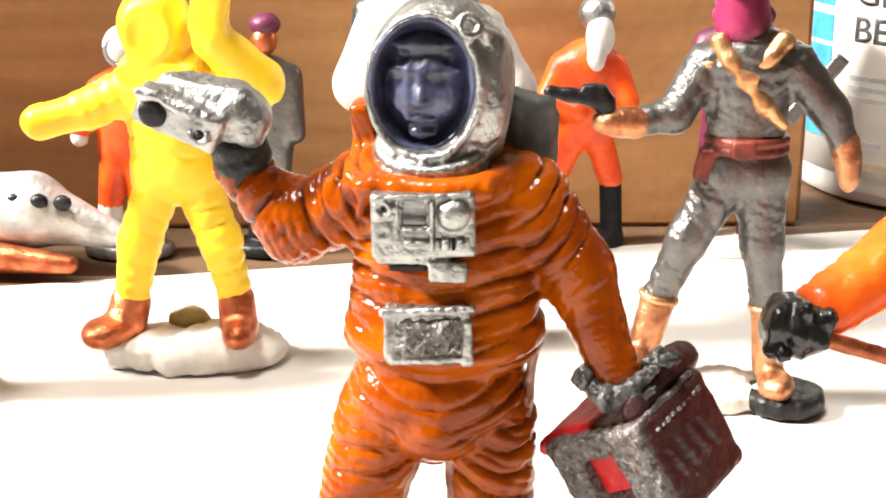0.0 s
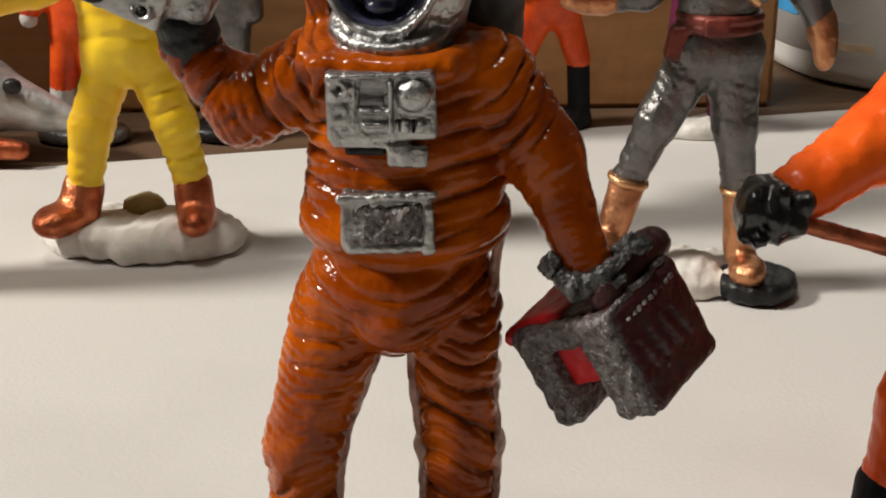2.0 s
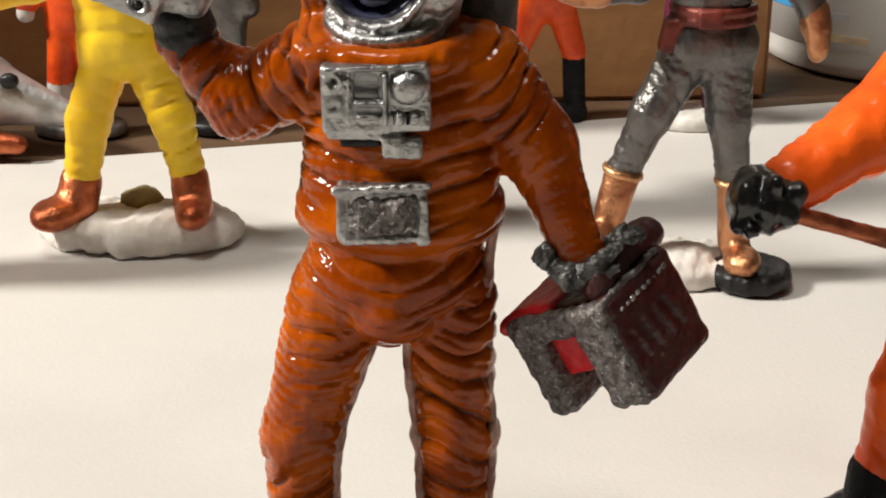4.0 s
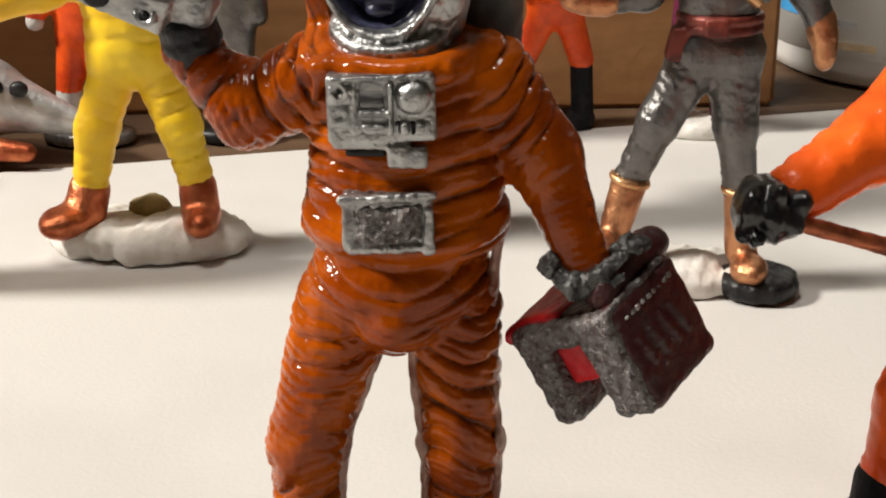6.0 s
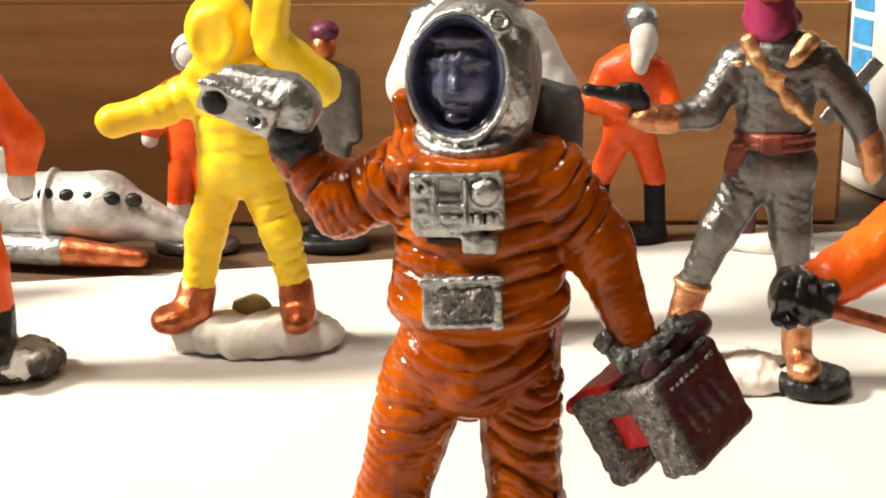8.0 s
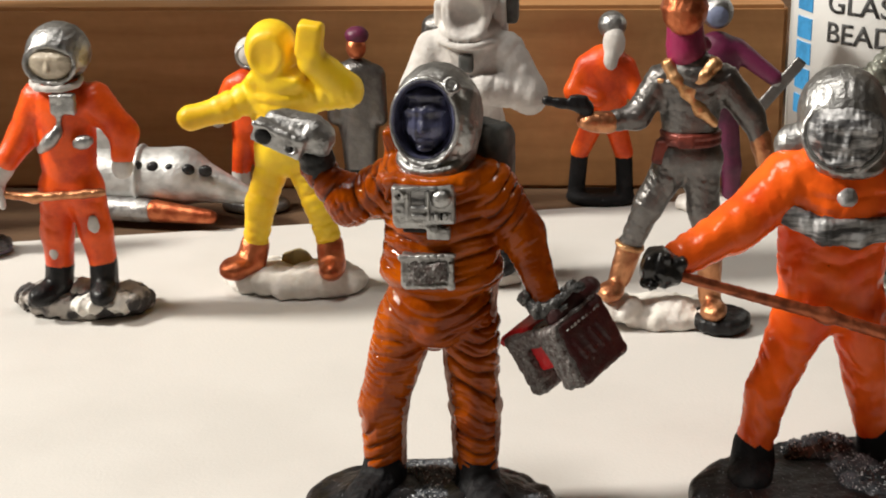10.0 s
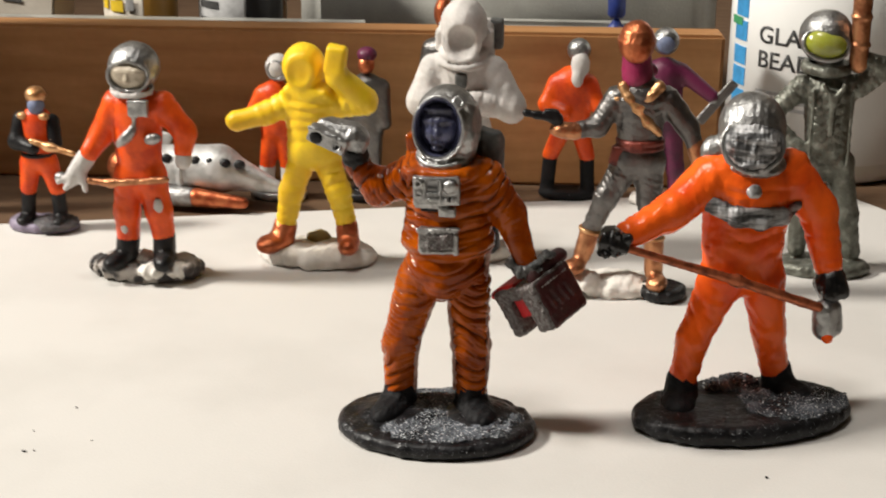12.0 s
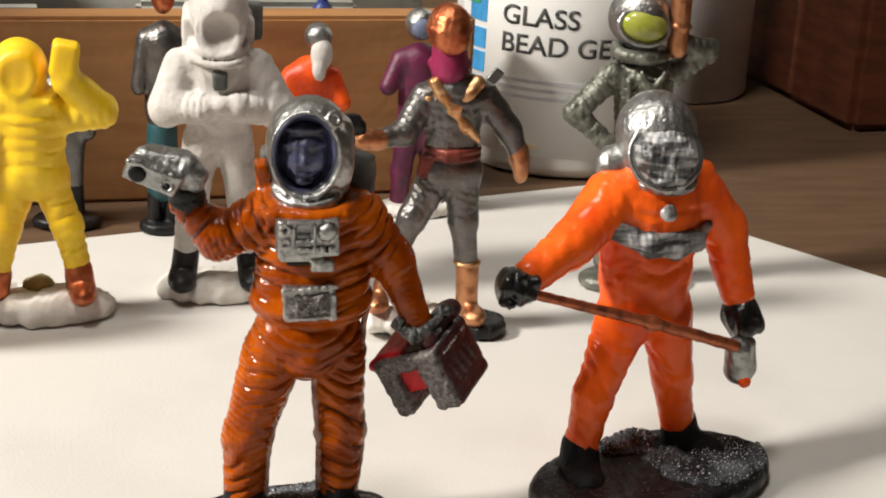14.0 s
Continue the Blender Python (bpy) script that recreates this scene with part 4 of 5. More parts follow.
# small guard
sculpture("guard_figurine", (-101.0, 90.0), [
    (ORANGE_O, [cap((-101.2, 90, 18.4), (-101.0, 90, 25.0), 3.3, 3.5, 0.8), cap((-102.4, 90, 16.0), (-99.8, 90, 16.0), 2.6), cap((-103.2, 90, 15), (-103.8, 89.6, 9.6), 2.3, 1.9), cap((-99.0, 90, 15), (-97.2, 89.6, 9.8), 2.3, 1.9)], 0.4),
    (BLACK, [cap((-104.6, 90, 25.4), (-105.4, 88.4, 20.6), 1.9, 1.7), cap((-105.4, 88.4, 20.6), (-101.0, 86.4, 19.8), 1.7, 1.5), cap((-97.6, 90, 25.2), (-96.4, 88.4, 20.6), 1.7, 1.5), ring((-101.2, 90, 17.6), 3.2, 2.7, 0.6, (0, 0, 0)),
             cap((-103.9, 89.8, 9.6), (-104.3, 89.8, 3.0), 1.7, 1.6), cap((-97.2, 89.8, 9.8), (-96.8, 89.8, 3.0), 1.7, 1.6), ell((-104.6, 88, 2.6), (1.8, 2.8, 1.3)), ell((-96.4, 88, 2.6), (1.8, 2.8, 1.3))], 0.4),
    (GOLD, [ell((-100.9, 90, 31.0), (2.3, 2.5, 2.0)), cap((-101.0, 86.2, 21.4), (-91.6, 85.4, 19.2), 0.8, 0.7), ell((-97.0, 86, 20.2), (1.4, 1.2, 1.1)), ell((-103.6, 88.4, 26.6), (1.3, 1.3, 0.9)), ell((-98.8, 88.4, 26.6), (1.3, 1.3, 0.9))], 0.36),
    (SKIN_BLUE, [ell((-100.6, 89.0, 28.8), (1.9, 1.9, 2.1))], 0.4),
    (LILAC, [disc((-101.0, 90.4, 1.0), 8.0, 5.2, 1.1, 0.9), ell((-105.6, 90.0, 1.6), (2.8, 4.0, 1.8))], 0.42, 0.15, 0.4),
    (RUBBLE_DARK, [ell((-98.0, 89.4, 1.7), (5.4, 5.0, 1.5))], 0.38, 0.25, 0.5),
], "small orange guard figurine with gold helmet and rifle", "figurine", 0.42, "painted toy figurines")

# white astronaut
sculpture("astronaut_figurine", (-5.0, 86.0), [
    (WHITE, [
        ell((-5.6, 85, 51.0), (5.5, 5.8, 5.5)), hole((-5.6, 78.4, 48.2), (4.2, 3.6, 3.7), k=0.4), ell((-5.6, 82.0, 48.0), (4.1, 2.6, 4.0), k=0.4), ring((-5.6, 81.4, 48.5), 4.4, 4.1, 0.45, (80, 0, 0), 0.4), cap((-5.6, 80.0, 48.8), (-5.6, 79.5, 47.4), 0.4, 0.65, k=0.5), ell((-5.6, 80.3, 50.0), (2.6, 0.6, 0.4)), ell((-5.6, 80.2, 45.9), (1.3, 0.5, 0.35)), ring((-5.6, 83.6, 44.0), 5.3, 4.8, 0.6, (12, 0, 0)),
        box((-11.2, 87, 47.4), (1.2, 2.0, 2.2), e=0.5), box((0.0, 87, 47.4), (1.2, 2.0, 2.2), e=0.5),
        ring((-5.6, 84.4, 45.2), 4.8, 4.4, 0.9, (8, 0, 0)), cap((-5.5, 85, 34), (-5.5, 85, 40.6), 6.2, 6.6, 0.76, (0.4, 3.0)),
        cap((-12.6, 85, 41.0), (-15.4, 83, 34.8), 3.5, 3.2, 1, (0.45, 2.8)), cap((-15.4, 83, 34.8), (-8.8, 79.6, 35.6), 3.0, 2.3, 1, (0.45, 2.6)),
        cap((1.6, 85, 41.0), (6.2, 83, 34.2), 3.5, 3.2, 1, (0.45, 2.8)), cap((6.2, 83, 34.2), (-2.4, 79.6, 35.8), 3.0, 2.3, 1, (0.45, 2.6)), ell((-5.6, 79.0, 36.2), (2.4, 1.8, 1.6)),
        cap((-7.8, 85, 29.4), (-3.2, 85, 29.4), 3.8, 3.8, 0.95, (0.35, 2.6)), cap((-8.6, 85, 28), (-10.4, 84, 18), 3.6, 3.0, 1, (0.45, 2.8)), cap((-10.4, 84, 18), (-11.4, 85, 8.5), 3.0, 2.5, 1, (0.45, 2.6)),
        cap((-2.4, 85, 28), (-0.4, 84, 18), 3.6, 3.0, 1, (0.45, 2.8)), cap((-0.4, 84, 18), (0.8, 85, 8.5), 3.0, 2.5, 1, (0.45, 2.6)),
        box((-5.5, 91.0, 43.0), (6.6, 2.8, 8.0), e=1.4)], 0.4, 0.06, 0.5),
    (PACK, [box((1.4, 91.4, 48.0), (1.8, 2.0, 3.2), e=0.8), box((-5.6, 80.0, 40.2), (1.4, 0.9, 1.6), e=0.4)], 0.4),
    (BLACK, [cap((-11.4, 85, 8.6), (-11.9, 84.4, 5.0), 2.6), ell((-12.4, 82.0, 4.0), (2.8, 3.8, 2.0)), cap((0.8, 85, 8.6), (1.2, 84.4, 5.0), 2.6), ell((1.4, 82.0, 4.0), (2.8, 3.8, 2.0))], 0.42, 0.08),
    (SNOW, [disc((-5.0, 86, 1.4), 12.6, 6.6, 1.5, 1.3), ell((-5, 84, 2.8), (6, 4.4, 1.4))], 0.5, 0.35, 0.3),
], "matt white unpainted astronaut figurine with folded arms", "figurine", 0.45, "painted toy figurines", 0.0, (-5.5, 85.0), 0.89)

# test pilot in grey-green suit
sculpture("pilot_figurine", (71.0, 81.0), [
    (OLIVE, [
        cap((70.6, 82, 27.5), (70.2, 82, 37.6), 4.4, 5.0, 0.78, (0.5, 2.6)), cap((68.8, 82, 23.4), (73.2, 82, 23.4), 3.1, 3.1, 0.95, (0.2, 2.4)), ring((69.0, 81.6, 43.4), 4.0, 3.9, 1.2, (4, 0, 0), 0.8),
        cap((68.2, 82, 22.4), (66.4, 81.6, 12.4), 2.9, 2.2, 1, (0.5, 2.2)), cap((66.4, 81.6, 12.4), (66.2, 82, 4.4), 2.2, 1.9, 1, (0.22, 2.4)), cap((73.4, 82, 22.4), (75.8, 81.6, 12.4), 2.9, 2.2, 1, (0.5, 2.2)), cap((75.8, 81.6, 12.4), (77.4, 82, 4.0), 2.2, 1.9, 1, (0.22, 2.4)),
        cap((64.6, 82, 39.0), (58.2, 81.4, 32.4), 2.4, 1.9, 1, (0.55, 1.7, 0, 1.0)), cap((58.2, 81.4, 32.4), (63.2, 79.4, 28.0), 1.9, 1.6, 1, (0.5, 1.6, 0, 1.0)), ell((64.4, 79, 27.4), (1.7, 1.4, 1.5)),
        cap((75.8, 82, 39.6), (81.4, 81.2, 43.8), 2.4, 1.9, 1, (0.55, 1.7, 0, 1.0)), cap((81.4, 81.2, 43.8), (75.8, 79.6, 45.6), 1.9, 1.6, 1, (0.55, 1.6, 0, 1.0)),
        cap((68.4, 77.4, 40.6), (70.8, 77.4, 37.0), 0.5), cap((72.6, 77.4, 40.6), (70.6, 77.4, 37.0), 0.5), box((70.6, 77.6, 34.0), (0.5, 0.5, 4.2), e=0.3), cap((66.6, 78.2, 39.0), (66.8, 77.8, 24.0), 0.4), cap((74.4, 78.2, 39.0), (74.4, 77.8, 24.0), 0.4),
        disc((71.4, 80.6, 1.2), 10.0, 6.0, 1.3, 1.1)], 0.36, 0.1, 0.8),
    (SILVER, [ell((68.6, 82.2, 49.4), (5.4, 5.6, 5.5)), ring((68.2, 77.9, 48.6), 4.5, 3.1, 0.55, (80, 8, 0))], 0.36, 0.05),
    (LIME, [ell((68.2, 78.4, 48.8), (4.3, 2.6, 2.9), (-8, 8, 0))], 0.34),
    (BRONZE, [cap((75.0, 79.2, 44.6), (74.8, 79.2, 57.6), 1.8, 1.9), ring((75.0, 79.2, 48.6), 1.9, 1.9, 0.3, (0, 0, 0)), ring((74.8, 79.2, 54.2), 1.95, 1.95, 0.3, (0, 0, 0)), ell((75.0, 79.4, 45.4), (1.5, 1.4, 1.3))], 0.34),
], "grey-green pilot figurine with lime visor and copper tube", "figurine", 0.4, "painted toy figurines", 0.0, (70.6, 82.0), 1.0, (0.2, 6.0), grow=1.02)

# far figures near the board
sculpture("ranger_figurine", (15.5, 128.0), [
    (ORANGE_O, [cap((15.4, 128, 20.6), (15.4, 128, 28.6), 4.6, 4.9, 0.8), cap((11.4, 128, 29), (9.2, 126.4, 24.0), 2.2, 1.9), cap((9.2, 126.4, 24.0), (14.0, 123.8, 22.6), 1.8, 1.6), cap((19.6, 128, 29), (21.8, 126.4, 24.0), 2.2, 1.9),
                cap((13.6, 128, 18), (10.6, 127.6, 11.0), 2.4, 2.0), cap((17.4, 128, 18), (19.6, 127.6, 11.0), 2.4, 2.0)], 0.5),
    (SILVER, [ell((16.7, 128.2, 37.4), (2.9, 3.1, 2.9))], 0.45),
    (WHITE, [ell((17.2, 126.0, 34.2), (2.3, 1.8, 3.4)), ell((16.6, 124.8, 30.8), (1.5, 1.2, 2.2))], 0.5),
    (BOOT_BLACK, [disc((15.0, 128, 1.0), 7.2, 4.2, 1.1, 0.9), cap((10.6, 127.6, 11.0), (10.0, 127.8, 3.0), 1.8), cap((19.6, 127.6, 11.0), (20.0, 127.8, 3.0), 1.8)], 0.5),
], "orange ranger figurine with silver helmet and white scarf", "figurine", 0.5, "painted toy figurines", 0.0, (15.4, 128.0), 1.0, (0.4, 4.0), grow=0.97)
sculpture("swordsman_figurine", (37.5, 130.0), [
    (PLUM, [cap((37.6, 130, 22.6), (37.4, 130, 31.4), 4.2, 4.4, 0.8), cap((33.6, 130, 32.4), (31.0, 128.6, 27.0), 2.1, 1.8), cap((41.2, 130, 32.4), (48.6, 128.0, 27.2), 2.1, 1.6), cap((36.0, 130, 20), (34.6, 129.8, 9.0), 2.7, 2.1), cap((39.4, 130, 20), (41.0, 129.8, 9.0), 2.7, 2.1),
             cap((34.6, 129.8, 9.0), (34.4, 130, 3.0), 1.9), cap((41.0, 129.8, 9.0), (41.4, 130, 3.0), 1.9)], 0.5),
    (SILVER, [ell((37.2, 130, 39.6), (3.1, 3.2, 3.3)), ell((48.8, 127.8, 26.6), (1.2, 1.2, 1.2))], 0.45),
    (SKIN_BLUE, [ell((37.2, 127.8, 39.2), (2.2, 1.4, 2.2))], 0.45),
    (GUNMETAL, [box((49.6, 127.4, 26.0), (1.2, 0.4, 6.4), (0, 38, 0), 0.3)], 0.4),
    (SNOW, [disc((38.0, 129.6, 1.2), 7.6, 4.8, 1.3, 1.1)], 0.5, 0.2),
], "plum purple figurine with silver helmet and blade", "figurine", 0.5, "painted toy figurines")
sculpture("astronaut_figurine", (-53.5, 121.0), [
    (ORANGE_O, [cap((-53.6, 121, 18.0), (-53.8, 121, 25.0), 3.8, 4.0, 0.8), cap((-57.0, 121, 25.4), (-59.6, 119.6, 20.0), 2.0, 1.7), cap((-50.4, 121, 25.4), (-48.6, 119.6, 20.0), 2.0, 1.7), cap((-55.0, 121, 16), (-56.0, 120.8, 8.0), 2.3, 1.9), cap((-52.0, 121, 16), (-51.0, 120.8, 8.0), 2.3, 1.9)], 0.5),
    (WHITE, [ell((-53.0, 121, 32.0), (3.0, 3.2, 3.3)), cap((-56.0, 120.8, 8.0), (-56.2, 120.6, 3.0), 1.9), cap((-51.0, 120.8, 8.0), (-50.8, 120.6, 3.0), 1.9), ell((-59.8, 119.4, 18.6), (1.4, 1.4, 1.5))], 0.5),
    (SILVER, [disc((-53.4, 121, 1.0), 7.0, 4.4, 1.1, 0.9), ring((-53.0, 118.6, 31.8), 2.0, 2.1, 0.5, (86, 0, 0))], 0.5),
], "orange astronaut figurine with white helmet by board", "figurine", 0.5, "painted toy figurines")
sculpture("officer_figurine", (-32.0, 124.0), [
    (GUNMETAL, [cap((-32.4, 124, 17.6), (-32.4, 124, 26.6), 3.8, 4.2, 0.8), cap((-36.0, 124, 27.4), (-36.8, 123, 19.0), 2.0, 1.7), cap((-28.8, 124, 27.4), (-28.0, 123, 19.0), 2.0, 1.7), cap((-33.8, 124, 16), (-33.6, 124, 8.4), 2.3, 1.9), cap((-30.8, 124, 16), (-30.8, 124, 8.4), 2.3, 1.9)], 0.5),
    (PLUM, [ell((-32.3, 124, 35.2), (2.4, 2.5, 1.8))], 0.5),
    (COPPER, [ell((-32.4, 123.4, 32.8), (2.0, 2.0, 2.3))], 0.5),
    (BLACK, [cap((-33.6, 124, 8.4), (-33.8, 124, 3.0), 1.9), cap((-30.8, 124, 8.4), (-30.6, 124, 3.0), 1.9), disc((-32.2, 123.6, 1.0), 6.6, 4.4, 1.1, 0.9)], 0.5),
], "grey uniformed figurine with purple cap by board", "figurine", 0.5, "painted toy figurines")
sculpture("knight_figurine", (-14.0, 112.0), [
    (GUNMETAL, [cap((-14.4, 112, 24.0), (-14.4, 112, 36.0), 4.4, 4.8, 0.8, (0.15, 2.6)), cap((-18.6, 112, 37.0), (-20.4, 110.6, 29.0), 2.4, 2.0), cap((-10.2, 112, 37.0), (-8.6, 110.6, 29.0), 2.4, 2.0)], 0.5),
    (COPPER, [ell((-14.4, 112, 45.6), (3.0, 3.1, 3.6))], 0.5),
    (TEAL, [cap((-14.6, 112, 10.0), (-14.6, 112, 20.0), 4.2, 3.8, 0.8)], 0.5),
    (BLACK, [disc((-14.4, 112, 1.0), 6.0, 4.0, 1.1, 0.9), cap((-16.4, 112, 10), (-16.6, 112, 3), 1.8), cap((-12.6, 112, 10), (-12.4, 112, 3), 1.8)], 0.5),
], "dark grey figurine with copper head and teal coat", "figurine", 0.5, "painted toy figurines", 0.0, (-14.4, 112.0), 0.75, (0.6, 8.0), grow=1.02)

sculpture("guard_figurine", (-127.5, 99.0), [
    (GUNMETAL, [cap((-127.5, 99, 18.0), (-127.5, 99, 27.0), 3.9, 4.3, 0.8, (0.3, 2.2)), cap((-131.4, 99, 27.4), (-133.0, 97.6, 19.0), 2.1, 1.7), cap((-123.6, 99, 27.4), (-122.4, 97.6, 19.0), 2.1, 1.7), cap((-129.2, 99, 16), (-130.0, 98.8, 8.0), 2.4, 2.0), cap((-125.8, 99, 16), (-125.0, 98.8, 8.0), 2.4, 2.0)], 0.5),
    (COPPER, [ell((-127.5, 99, 34.4), (2.8, 3.0, 3.4))], 0.5),
    (BLACK, [cap((-130.0, 98.8, 8.0), (-130.2, 98.4, 3.0), 2.0), cap((-125.0, 98.8, 8.0), (-124.8, 98.4, 3.0), 2.0), disc((-127.5, 98.6, 1.3), 9.4, 5.4, 1.4, 1.2)], 0.45, 0.15),
], "dark grey figurine on black oval base", "figurine", 0.5, "painted toy figurines")

# toy rocket lying on the table
rocket = tagged(new("toy_rocket"), "silver toy rocket with round windows lying on table", "toy rocket")
for piece, look_of, mat, shapes in (
        ("hull", "", SILVER_PALE, [cap((-84.0, 114, 8.4), (-66.0, 113, 9.0), 5.6, 5.6, 1.0), cap((-66.0, 113, 9.0), (-49.6, 111, 5.2), 5.4, 0.9), ring((-74.0, 113.2, 8.8), 5.8, 5.8, 0.5, (0, 90, 0))]),
        ("fin", "", SILVER_PALE, [box((-82.0, 114, 15.0), (4.4, 0.7, 3.0), (0, 18, 0), 0.5)]),
        ("pod", "", SILVER_WASH, [cap((-86.0, 109.0, 3.4), (-72.0, 107.6, 3.4), 2.4, 2.4)]),
        ("pod_nose", "copper painted pod nose", COPPER, [cap((-70.0, 107.4, 3.4), (-59.0, 107.0, 2.6), 2.3, 1.4)]),
        ("nozzle", "copper painted nozzle", COPPER, [cap((-88.6, 114, 8.2), (-85.0, 114, 8.4), 4.6, 4.2)]),
        *(("window", "dark round window", BLACK, [ell((-77.4 + 3.5 * i, 109.2 - 0.1 * i, 12.0 - 0.12 * i), (1.45, 1.0, 1.2))]) for i in range(6))):
    p = sculpture(piece, (0, 0), [(mat, shapes, 0.42)], look_of, "")
    p.parent = rocket

# crumbs on the paper
crumbs = bmesh.new()
for i, (x, y, r) in enumerate(((-0.0655, -0.0205, 0.00028), (-0.0625, -0.0030, 0.00022), (-0.0640, -0.0200, 0.00020), (-0.0665, -0.0130, 0.00016), (0.0535, -0.0135, 0.00026), (-0.0560, -0.0150, 0.00014))):
    bmesh.ops.create_icosphere(crumbs, subdivisions=1, radius=r, matrix=pose(x, y, r * 0.6, 20 * i, 35 * i, 50 * i) @ Matrix.Diagonal((1.7, 0.8, 0.6, 1)))
solid("paper_crumbs", crumbs, BLACK, label="tiny dark crumbs scattered on white paper", category="crumbs", kind="stuff")

# ---- bottle of gel with its label ----
PLASTIC = surface("milky_white_plastic", (0.80, 0.79, 0.75), (0.74, 0.73, 0.69), rough=0.32, scale=40, bump=0.05, fine=0.02, sss=0.1)
LABEL_WHITE = surface("white_label_paper", (0.86, 0.86, 0.84), (0.82, 0.82, 0.80), rough=0.45, scale=40, bump=0.05, fine=0.02)
INK = surface("dark_grey_ink", (0.06, 0.06, 0.06), rough=0.5)
INK_PALE = surface("pale_grey_ink", (0.45, 0.45, 0.45), rough=0.5)
INK_BLUE = surface("sky_blue_ink", (0.05, 0.30, 0.62), rough=0.45)
INK_TAN = surface("tan_ink", (0.62, 0.48, 0.30), rough=0.5)
GREEN = surface("green_marker", (0.05, 0.30, 0.12), rough=0.5)
BX, BY, BR = 0.0801, 0.1760, 0.0255
bottle = tagged(new("gel_bottle"), "white plastic gel bottle with printed label on table", "bottle")
bottle.location = (BX, BY, -0.0002)
solid("body", lathe([(BR - 0.003, 0.0), (BR - 0.001, 0.001), (BR, 0.003), (BR, 0.082), (BR - 0.004, 0.088), (BR - 0.010, 0.092), (BR - 0.010, 0.098)]), PLASTIC, bottle, smooth=True)
solid("cap", lathe([(0.0165, 0.0985), (0.017, 0.0995), (0.017, 0.113), (0.016, 0.115)]), LABEL_WHITE, bottle, "white ribbed screw cap", smooth=True)


def round_patch(a0, a1, z0, z1, r, n=24, thick=0.0002):
    """A curved patch on the bottle, from angle a0 to a1 (degrees), with thickness."""
    bm = bmesh.new()
    cols = []
    for i in range(n + 1):
        a = radians(a0 + (a1 - a0) * i / n)
        cols.append([bm.verts.new((q * math.cos(a), q * math.sin(a), z)) for q, z in ((r - thick, z0), (r, z0), (r, z1), (r - thick, z1))])
    for a, b in zip(cols, cols[1:]):
        for k in range(4):
            bm.faces.new((a[k], b[k], b[(k + 1) % 4], a[(k + 1) % 4]))
    bm.faces.new(cols[0])
    bm.faces.new(cols[-1][::-1])
    bmesh.ops.recalc_face_normals(bm, faces=bm.faces)
    return bm


def words(name, text, size, a0, z, r, stretch=1.0):
    """Printed letters that follow the bottle's round side, starting at angle a0."""
    cu = bpy.data.curves.new(name, "FONT")
    cu.body, cu.size, cu.offset = text, size, size * 0.012
    tmp = new("lettering", cu)
    me = bpy.data.meshes.new_from_object(tmp.evaluated_get(bpy.context.evaluated_depsgraph_get()))
    bpy.data.objects.remove(tmp)
    bm = bmesh.new()
    bm.from_mesh(me)
    bmesh.ops.triangulate(bm, faces=bm.faces[:])
    bmesh.ops.solidify(bm, geom=bm.faces[:], thickness=-0.00006)
    for v in bm.verts:
        a = radians(a0) + v.co.x * stretch / r
        q = r + v.co.z
        v.co = (q * math.cos(a), q * math.sin(a), z + v.co.y)
    return solid(name, bm, INK, label)


FACE = -99.5
label = solid("label", round_patch(FACE - 74, FACE + 62, 0.0055, 0.070, BR + 0.0003), LABEL_WHITE, bottle, "white paper label with grey and blue print", smooth=True)
words("lettering", "GLASS", 0.0060, FACE - 39, 0.0345, BR + 0.0004, 1.06)
words("lettering", "BEAD GEL", 0.0060, FACE - 39, 0.0283, BR + 0.0004, 1.06)
for i, (z, h) in enumerate(((0.0395, 0.0055), (0.0335, 0.0050), (0.0275, 0.0045), (0.0222, 0.0045), (0.0165, 0.0045), (0.0110, 0.0040))):
    solid("brand_bar", round_patch(FACE - 62, FACE - 49, z, z + h, BR + 0.00045, 8), INK_BLUE, label)
solid("green_mark", round_patch(FACE - 66, FACE - 54, 0.0372, 0.0392, BR + 0.0006, 6), GREEN, label)
for a0, a1, z in ((-39, 8, 0.0218), (-39, 14, 0.0200), (-39, 2, 0.0182)):
    solid("small_print", round_patch(FACE + a0, FACE + a1, z, z + 0.0008, BR + 0.00045, 12), INK_PALE, label)
solid("small_print", round_patch(FACE - 39, FACE - 24, 0.0105, 0.0116, BR + 0.00045, 8), INK_PALE, label)
solid("small_print", round_patch(FACE - 36, FACE - 16, 0.0068, 0.0080, BR + 0.00045, 8), INK_TAN, label)

# ---- things behind the board ----
YELLOW_CAP = surface("glossy_yellow_plastic", (0.80, 0.55, 0.02), rough=0.3, scale=60)
DARK_JAR = surface("black_plastic", (0.02, 0.02, 0.022), rough=0.35, scale=60)
FROST = surface("frosted_clear_plastic", (0.36, 0.355, 0.325), (0.28, 0.275, 0.25), rough=0.3, scale=50, coat=0.5)
GREY_PLASTIC = surface("pale_lilac_grey_plastic", (0.62, 0.59, 0.60), rough=0.4, scale=40)
BLUE_PLASTIC = surface("dark_blue_plastic", (0.02, 0.04, 0.20), rough=0.35)


TAN_WOOD = wood("pale_stick_wood", (0.34, 0.21, 0.11), (0.50, 0.34, 0.20), (9.0, 9.0, 1.5), 40.0, 0.6)


AMBER = surface("amber_plastic", (0.42, 0.22, 0.04), (0.34, 0.17, 0.03), rough=0.3, scale=60)
CARD = surface("cream_card", (0.56, 0.51, 0.44), (0.48, 0.43, 0.36), rough=0.55, scale=60, bump=0.1)
LEMON = surface("yellow_ink", (0.75, 0.52, 0.02), rough=0.5)


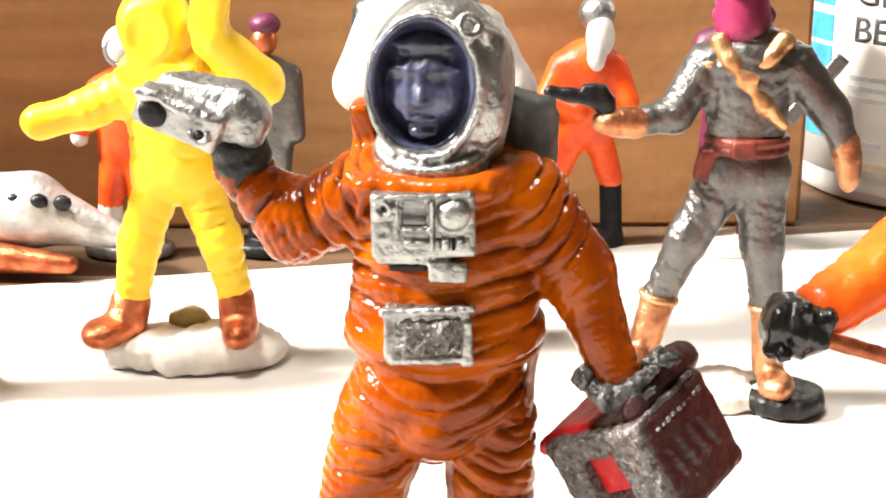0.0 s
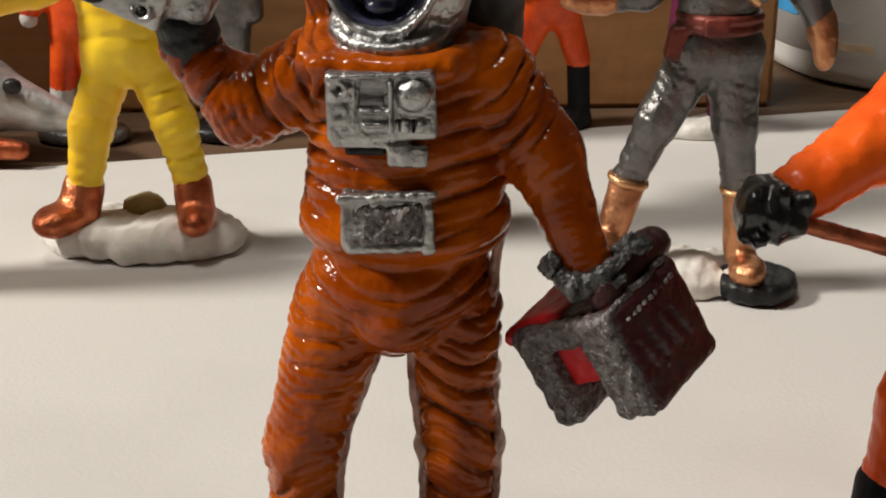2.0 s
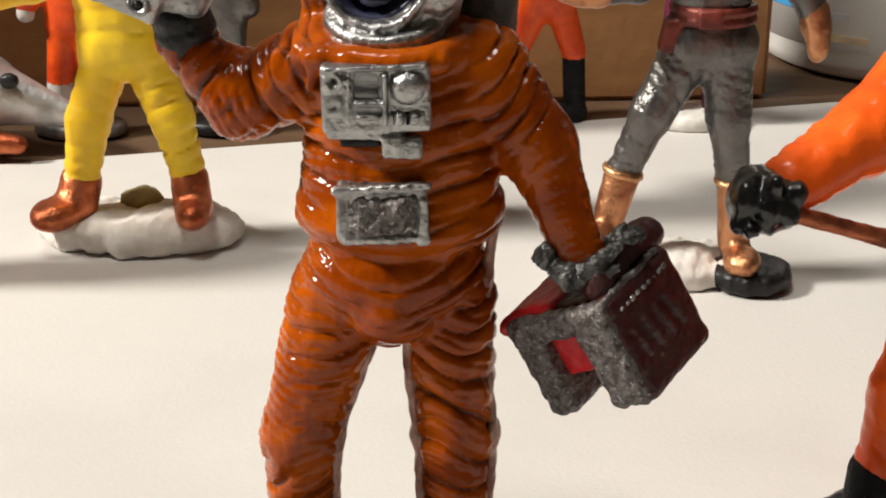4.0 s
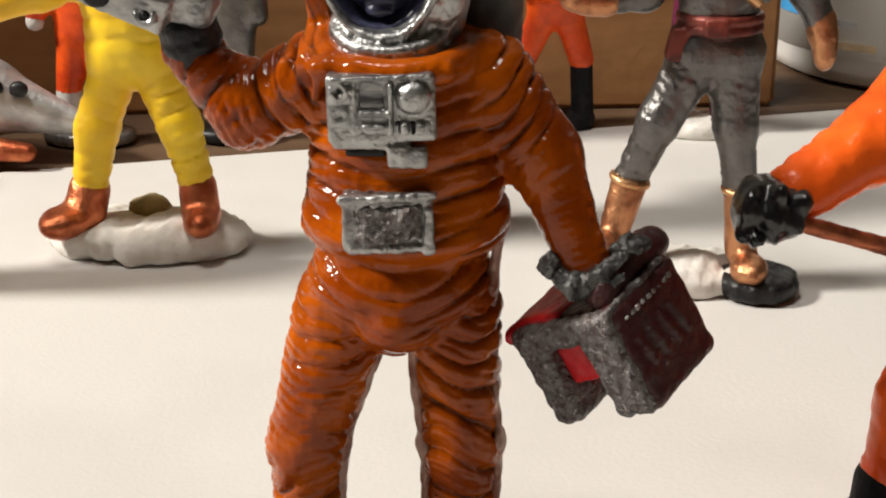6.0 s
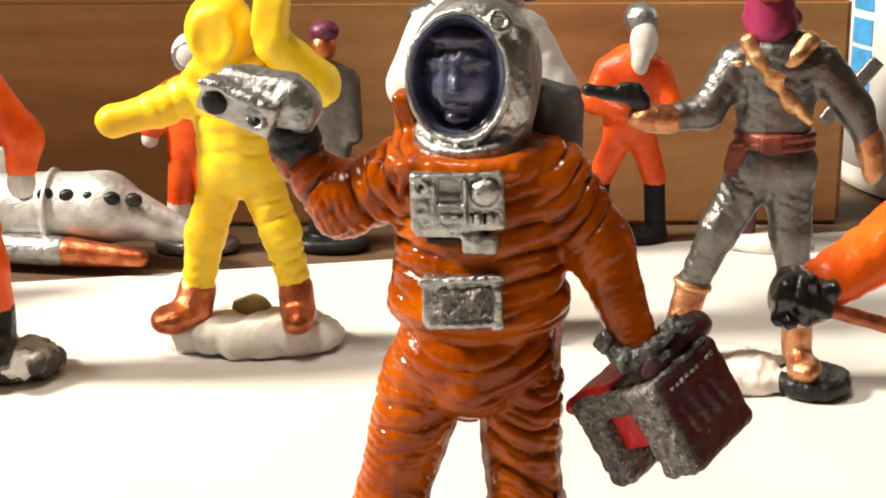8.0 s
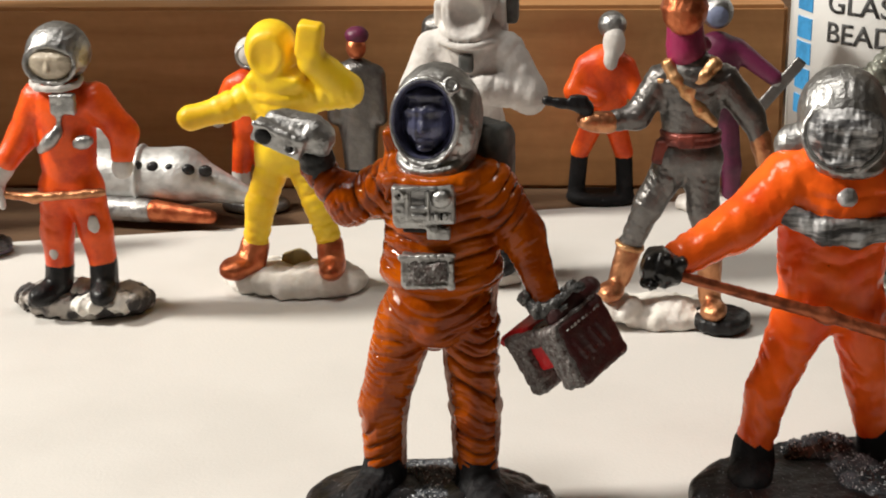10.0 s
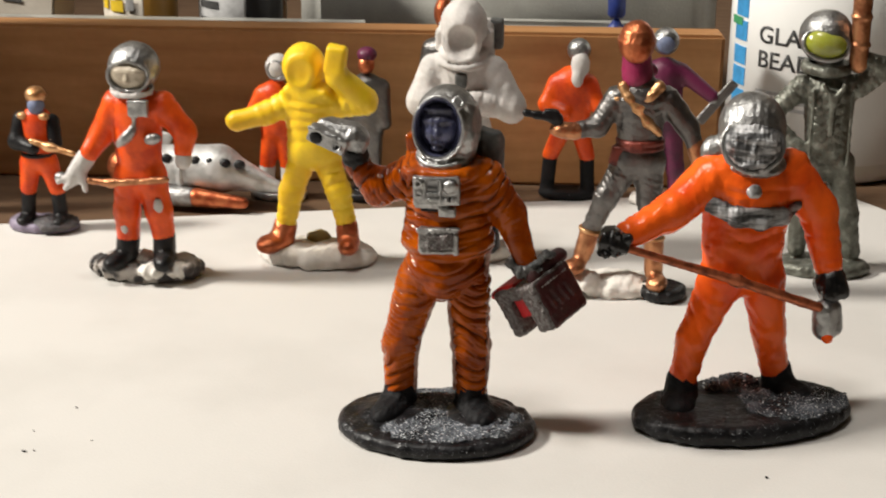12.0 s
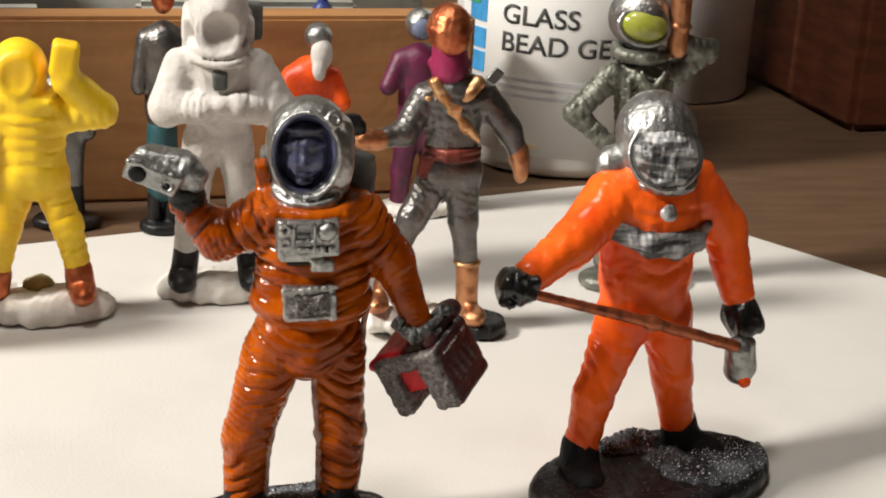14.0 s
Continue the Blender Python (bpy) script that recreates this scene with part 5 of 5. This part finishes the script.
def jar(name, x, y, r, h, body, cap, label_text, category, label_mat=None, bars=0, cap_h=0.012):
    top = tagged(new(name), label_text, category)
    top.location = (x, y, -0.0002)
    solid("body", lathe([(r - 0.001, 0), (r, 0.001), (r, h - 0.003), (r - 0.002, h)], n=40), body, top, smooth=True)
    solid("lid", lathe([(r - 0.0008, h + 0.0002), (r - 0.0002, h + 0.001), (r - 0.0002, h + cap_h - 0.001), (r - 0.0012, h + cap_h)], n=40), cap, top, smooth=True)
    if label_mat:
        lab = solid("label", round_patch(-150, -70, h * 0.25, h * 0.95, r + 0.0003), label_mat, top, smooth=True)
        for i in range(bars):
            solid("print_bar", round_patch(-140, -85 - 11 * (i % 3), h * 0.5 + i * h * 0.09, h * 0.5 + i * h * 0.09 + 0.002, r + 0.0005, 8), INK, lab)
    return top


yellow_jar = jar("paint_jar", -0.105, 0.186, 0.0100, 0.0408, AMBER, YELLOW_CAP, "yellow lidded paint jar with white label", "jar", CARD, 2)
for a0, a1, z, mat in ((-122, -100, 0.033, LEMON), (-118, -104, 0.0365, LEMON), (-140, -128, 0.0335, LEMON), (-96, -84, 0.0335, INK_PALE)):
    solid("print_patch", round_patch(a0, a1, z, z + 0.003, 0.0108, 6), mat, yellow_jar)
jar("paint_jar", -0.078, 0.190, 0.0115, 0.050, DARK_JAR, DARK_JAR, "black paint jar with grey label", "jar", INK_PALE, 3)
storage = tagged(new("storage_box"), "wide frosted plastic storage box behind wooden board", "box")
storage.location = (-0.0065, 0.227, -0.0002)
solid("body", block((0.118, 0.044, 0.056), (0, 0, 0.0281), 0.007, 0.0, 4), FROST, storage, smooth=True)
solid("lid", block((0.121, 0.047, 0.008), (0, 0, 0.0603), 0.003, 0.0, 3), FROST, storage, smooth=True)
solid("wooden_stick", block((0.0034, 0.003, 0.062), (-0.0690, 0.2, 0.031), 0.0006), TAN_WOOD, label="thin pale wooden stick standing beside storage box", category="stick")
jar("paint_bottle", 0.025, 0.190, 0.0026, 0.0330, BLUE_PLASTIC, BLUE_PLASTIC, "small dark blue capped paint bottle", "bottle", cap_h=0.0085)
jar("grey_jar", 0.128, 0.240, 0.0220, 0.085, GREY_PLASTIC, GREY_PLASTIC, "pale grey plastic jar on table", "jar")


# unseen bottle, added out of view so its shadow darkens the board's left end
jar("paint_bottle", -0.1475, 0.1120, 0.0120, 0.110, DARK_JAR, DARK_JAR, "unseen tall black bottle added to shade wooden board", "bottle", INK_PALE, 3)


def carton(x, y, w, d, h, rz, lean):
    top = tagged(new("paint_carton"), "white carton with black printed code", "box")
    top.matrix_world = pose(x, y, -0.0002, 0, lean, rz)
    body = solid("body", block((w, d, h), (0, 0, h / 2), 0.0006), CARD, top)
    for i in range(7):
        solid("print_bar", block((w * 0.34, 0.0002, 0.0009 + 0.0005 * (i % 2)), (-w * 0.22, -d / 2 - 0.0003, h * 0.52 + 0.0031 * i), 0), INK, body)
    return top


carton(-0.1560, 0.190, 0.014, 0.014, 0.066, 4, 0)
carton(-0.1385, 0.187, 0.017, 0.014, 0.066, -6, 6)
solid("plastic_strip", block((0.150, 0.006, 0.0360), (0, 0, 0.0180), 0.0012), FROST, label="long frosted plastic strip standing behind wooden board", category="strip").matrix_world = pose(-0.112, 0.1530, -0.0002, 0, 0, 5)
tray = solid("plastic_tray", block((0.052, 0.030, 0.004), (0, 0, 0.002), 0.0012), FROST, label="frosted plastic tray leaning behind board", category="tray")
tray.matrix_world = pose(0.008, 0.196, -0.0002, -78, 0, 4) @ Matrix.Translation((0, 0, 0))
tray.location.z = 0.0155

# ---- wooden box at the back of the table ----
chest = tagged(new("wooden_box"), "dark reddish-brown wooden box on table", "box")
chest.matrix_world = pose(0.255, 0.262, -0.0002, 0, 0, 6)
solid("body", block((0.20, 0.12, 0.11), (0, 0, 0.055), 0.002), RED_WOOD, chest)
solid("lid", block((0.206, 0.126, 0.02), (0, 0, 0.1203), 0.002), RED_WOOD, chest)
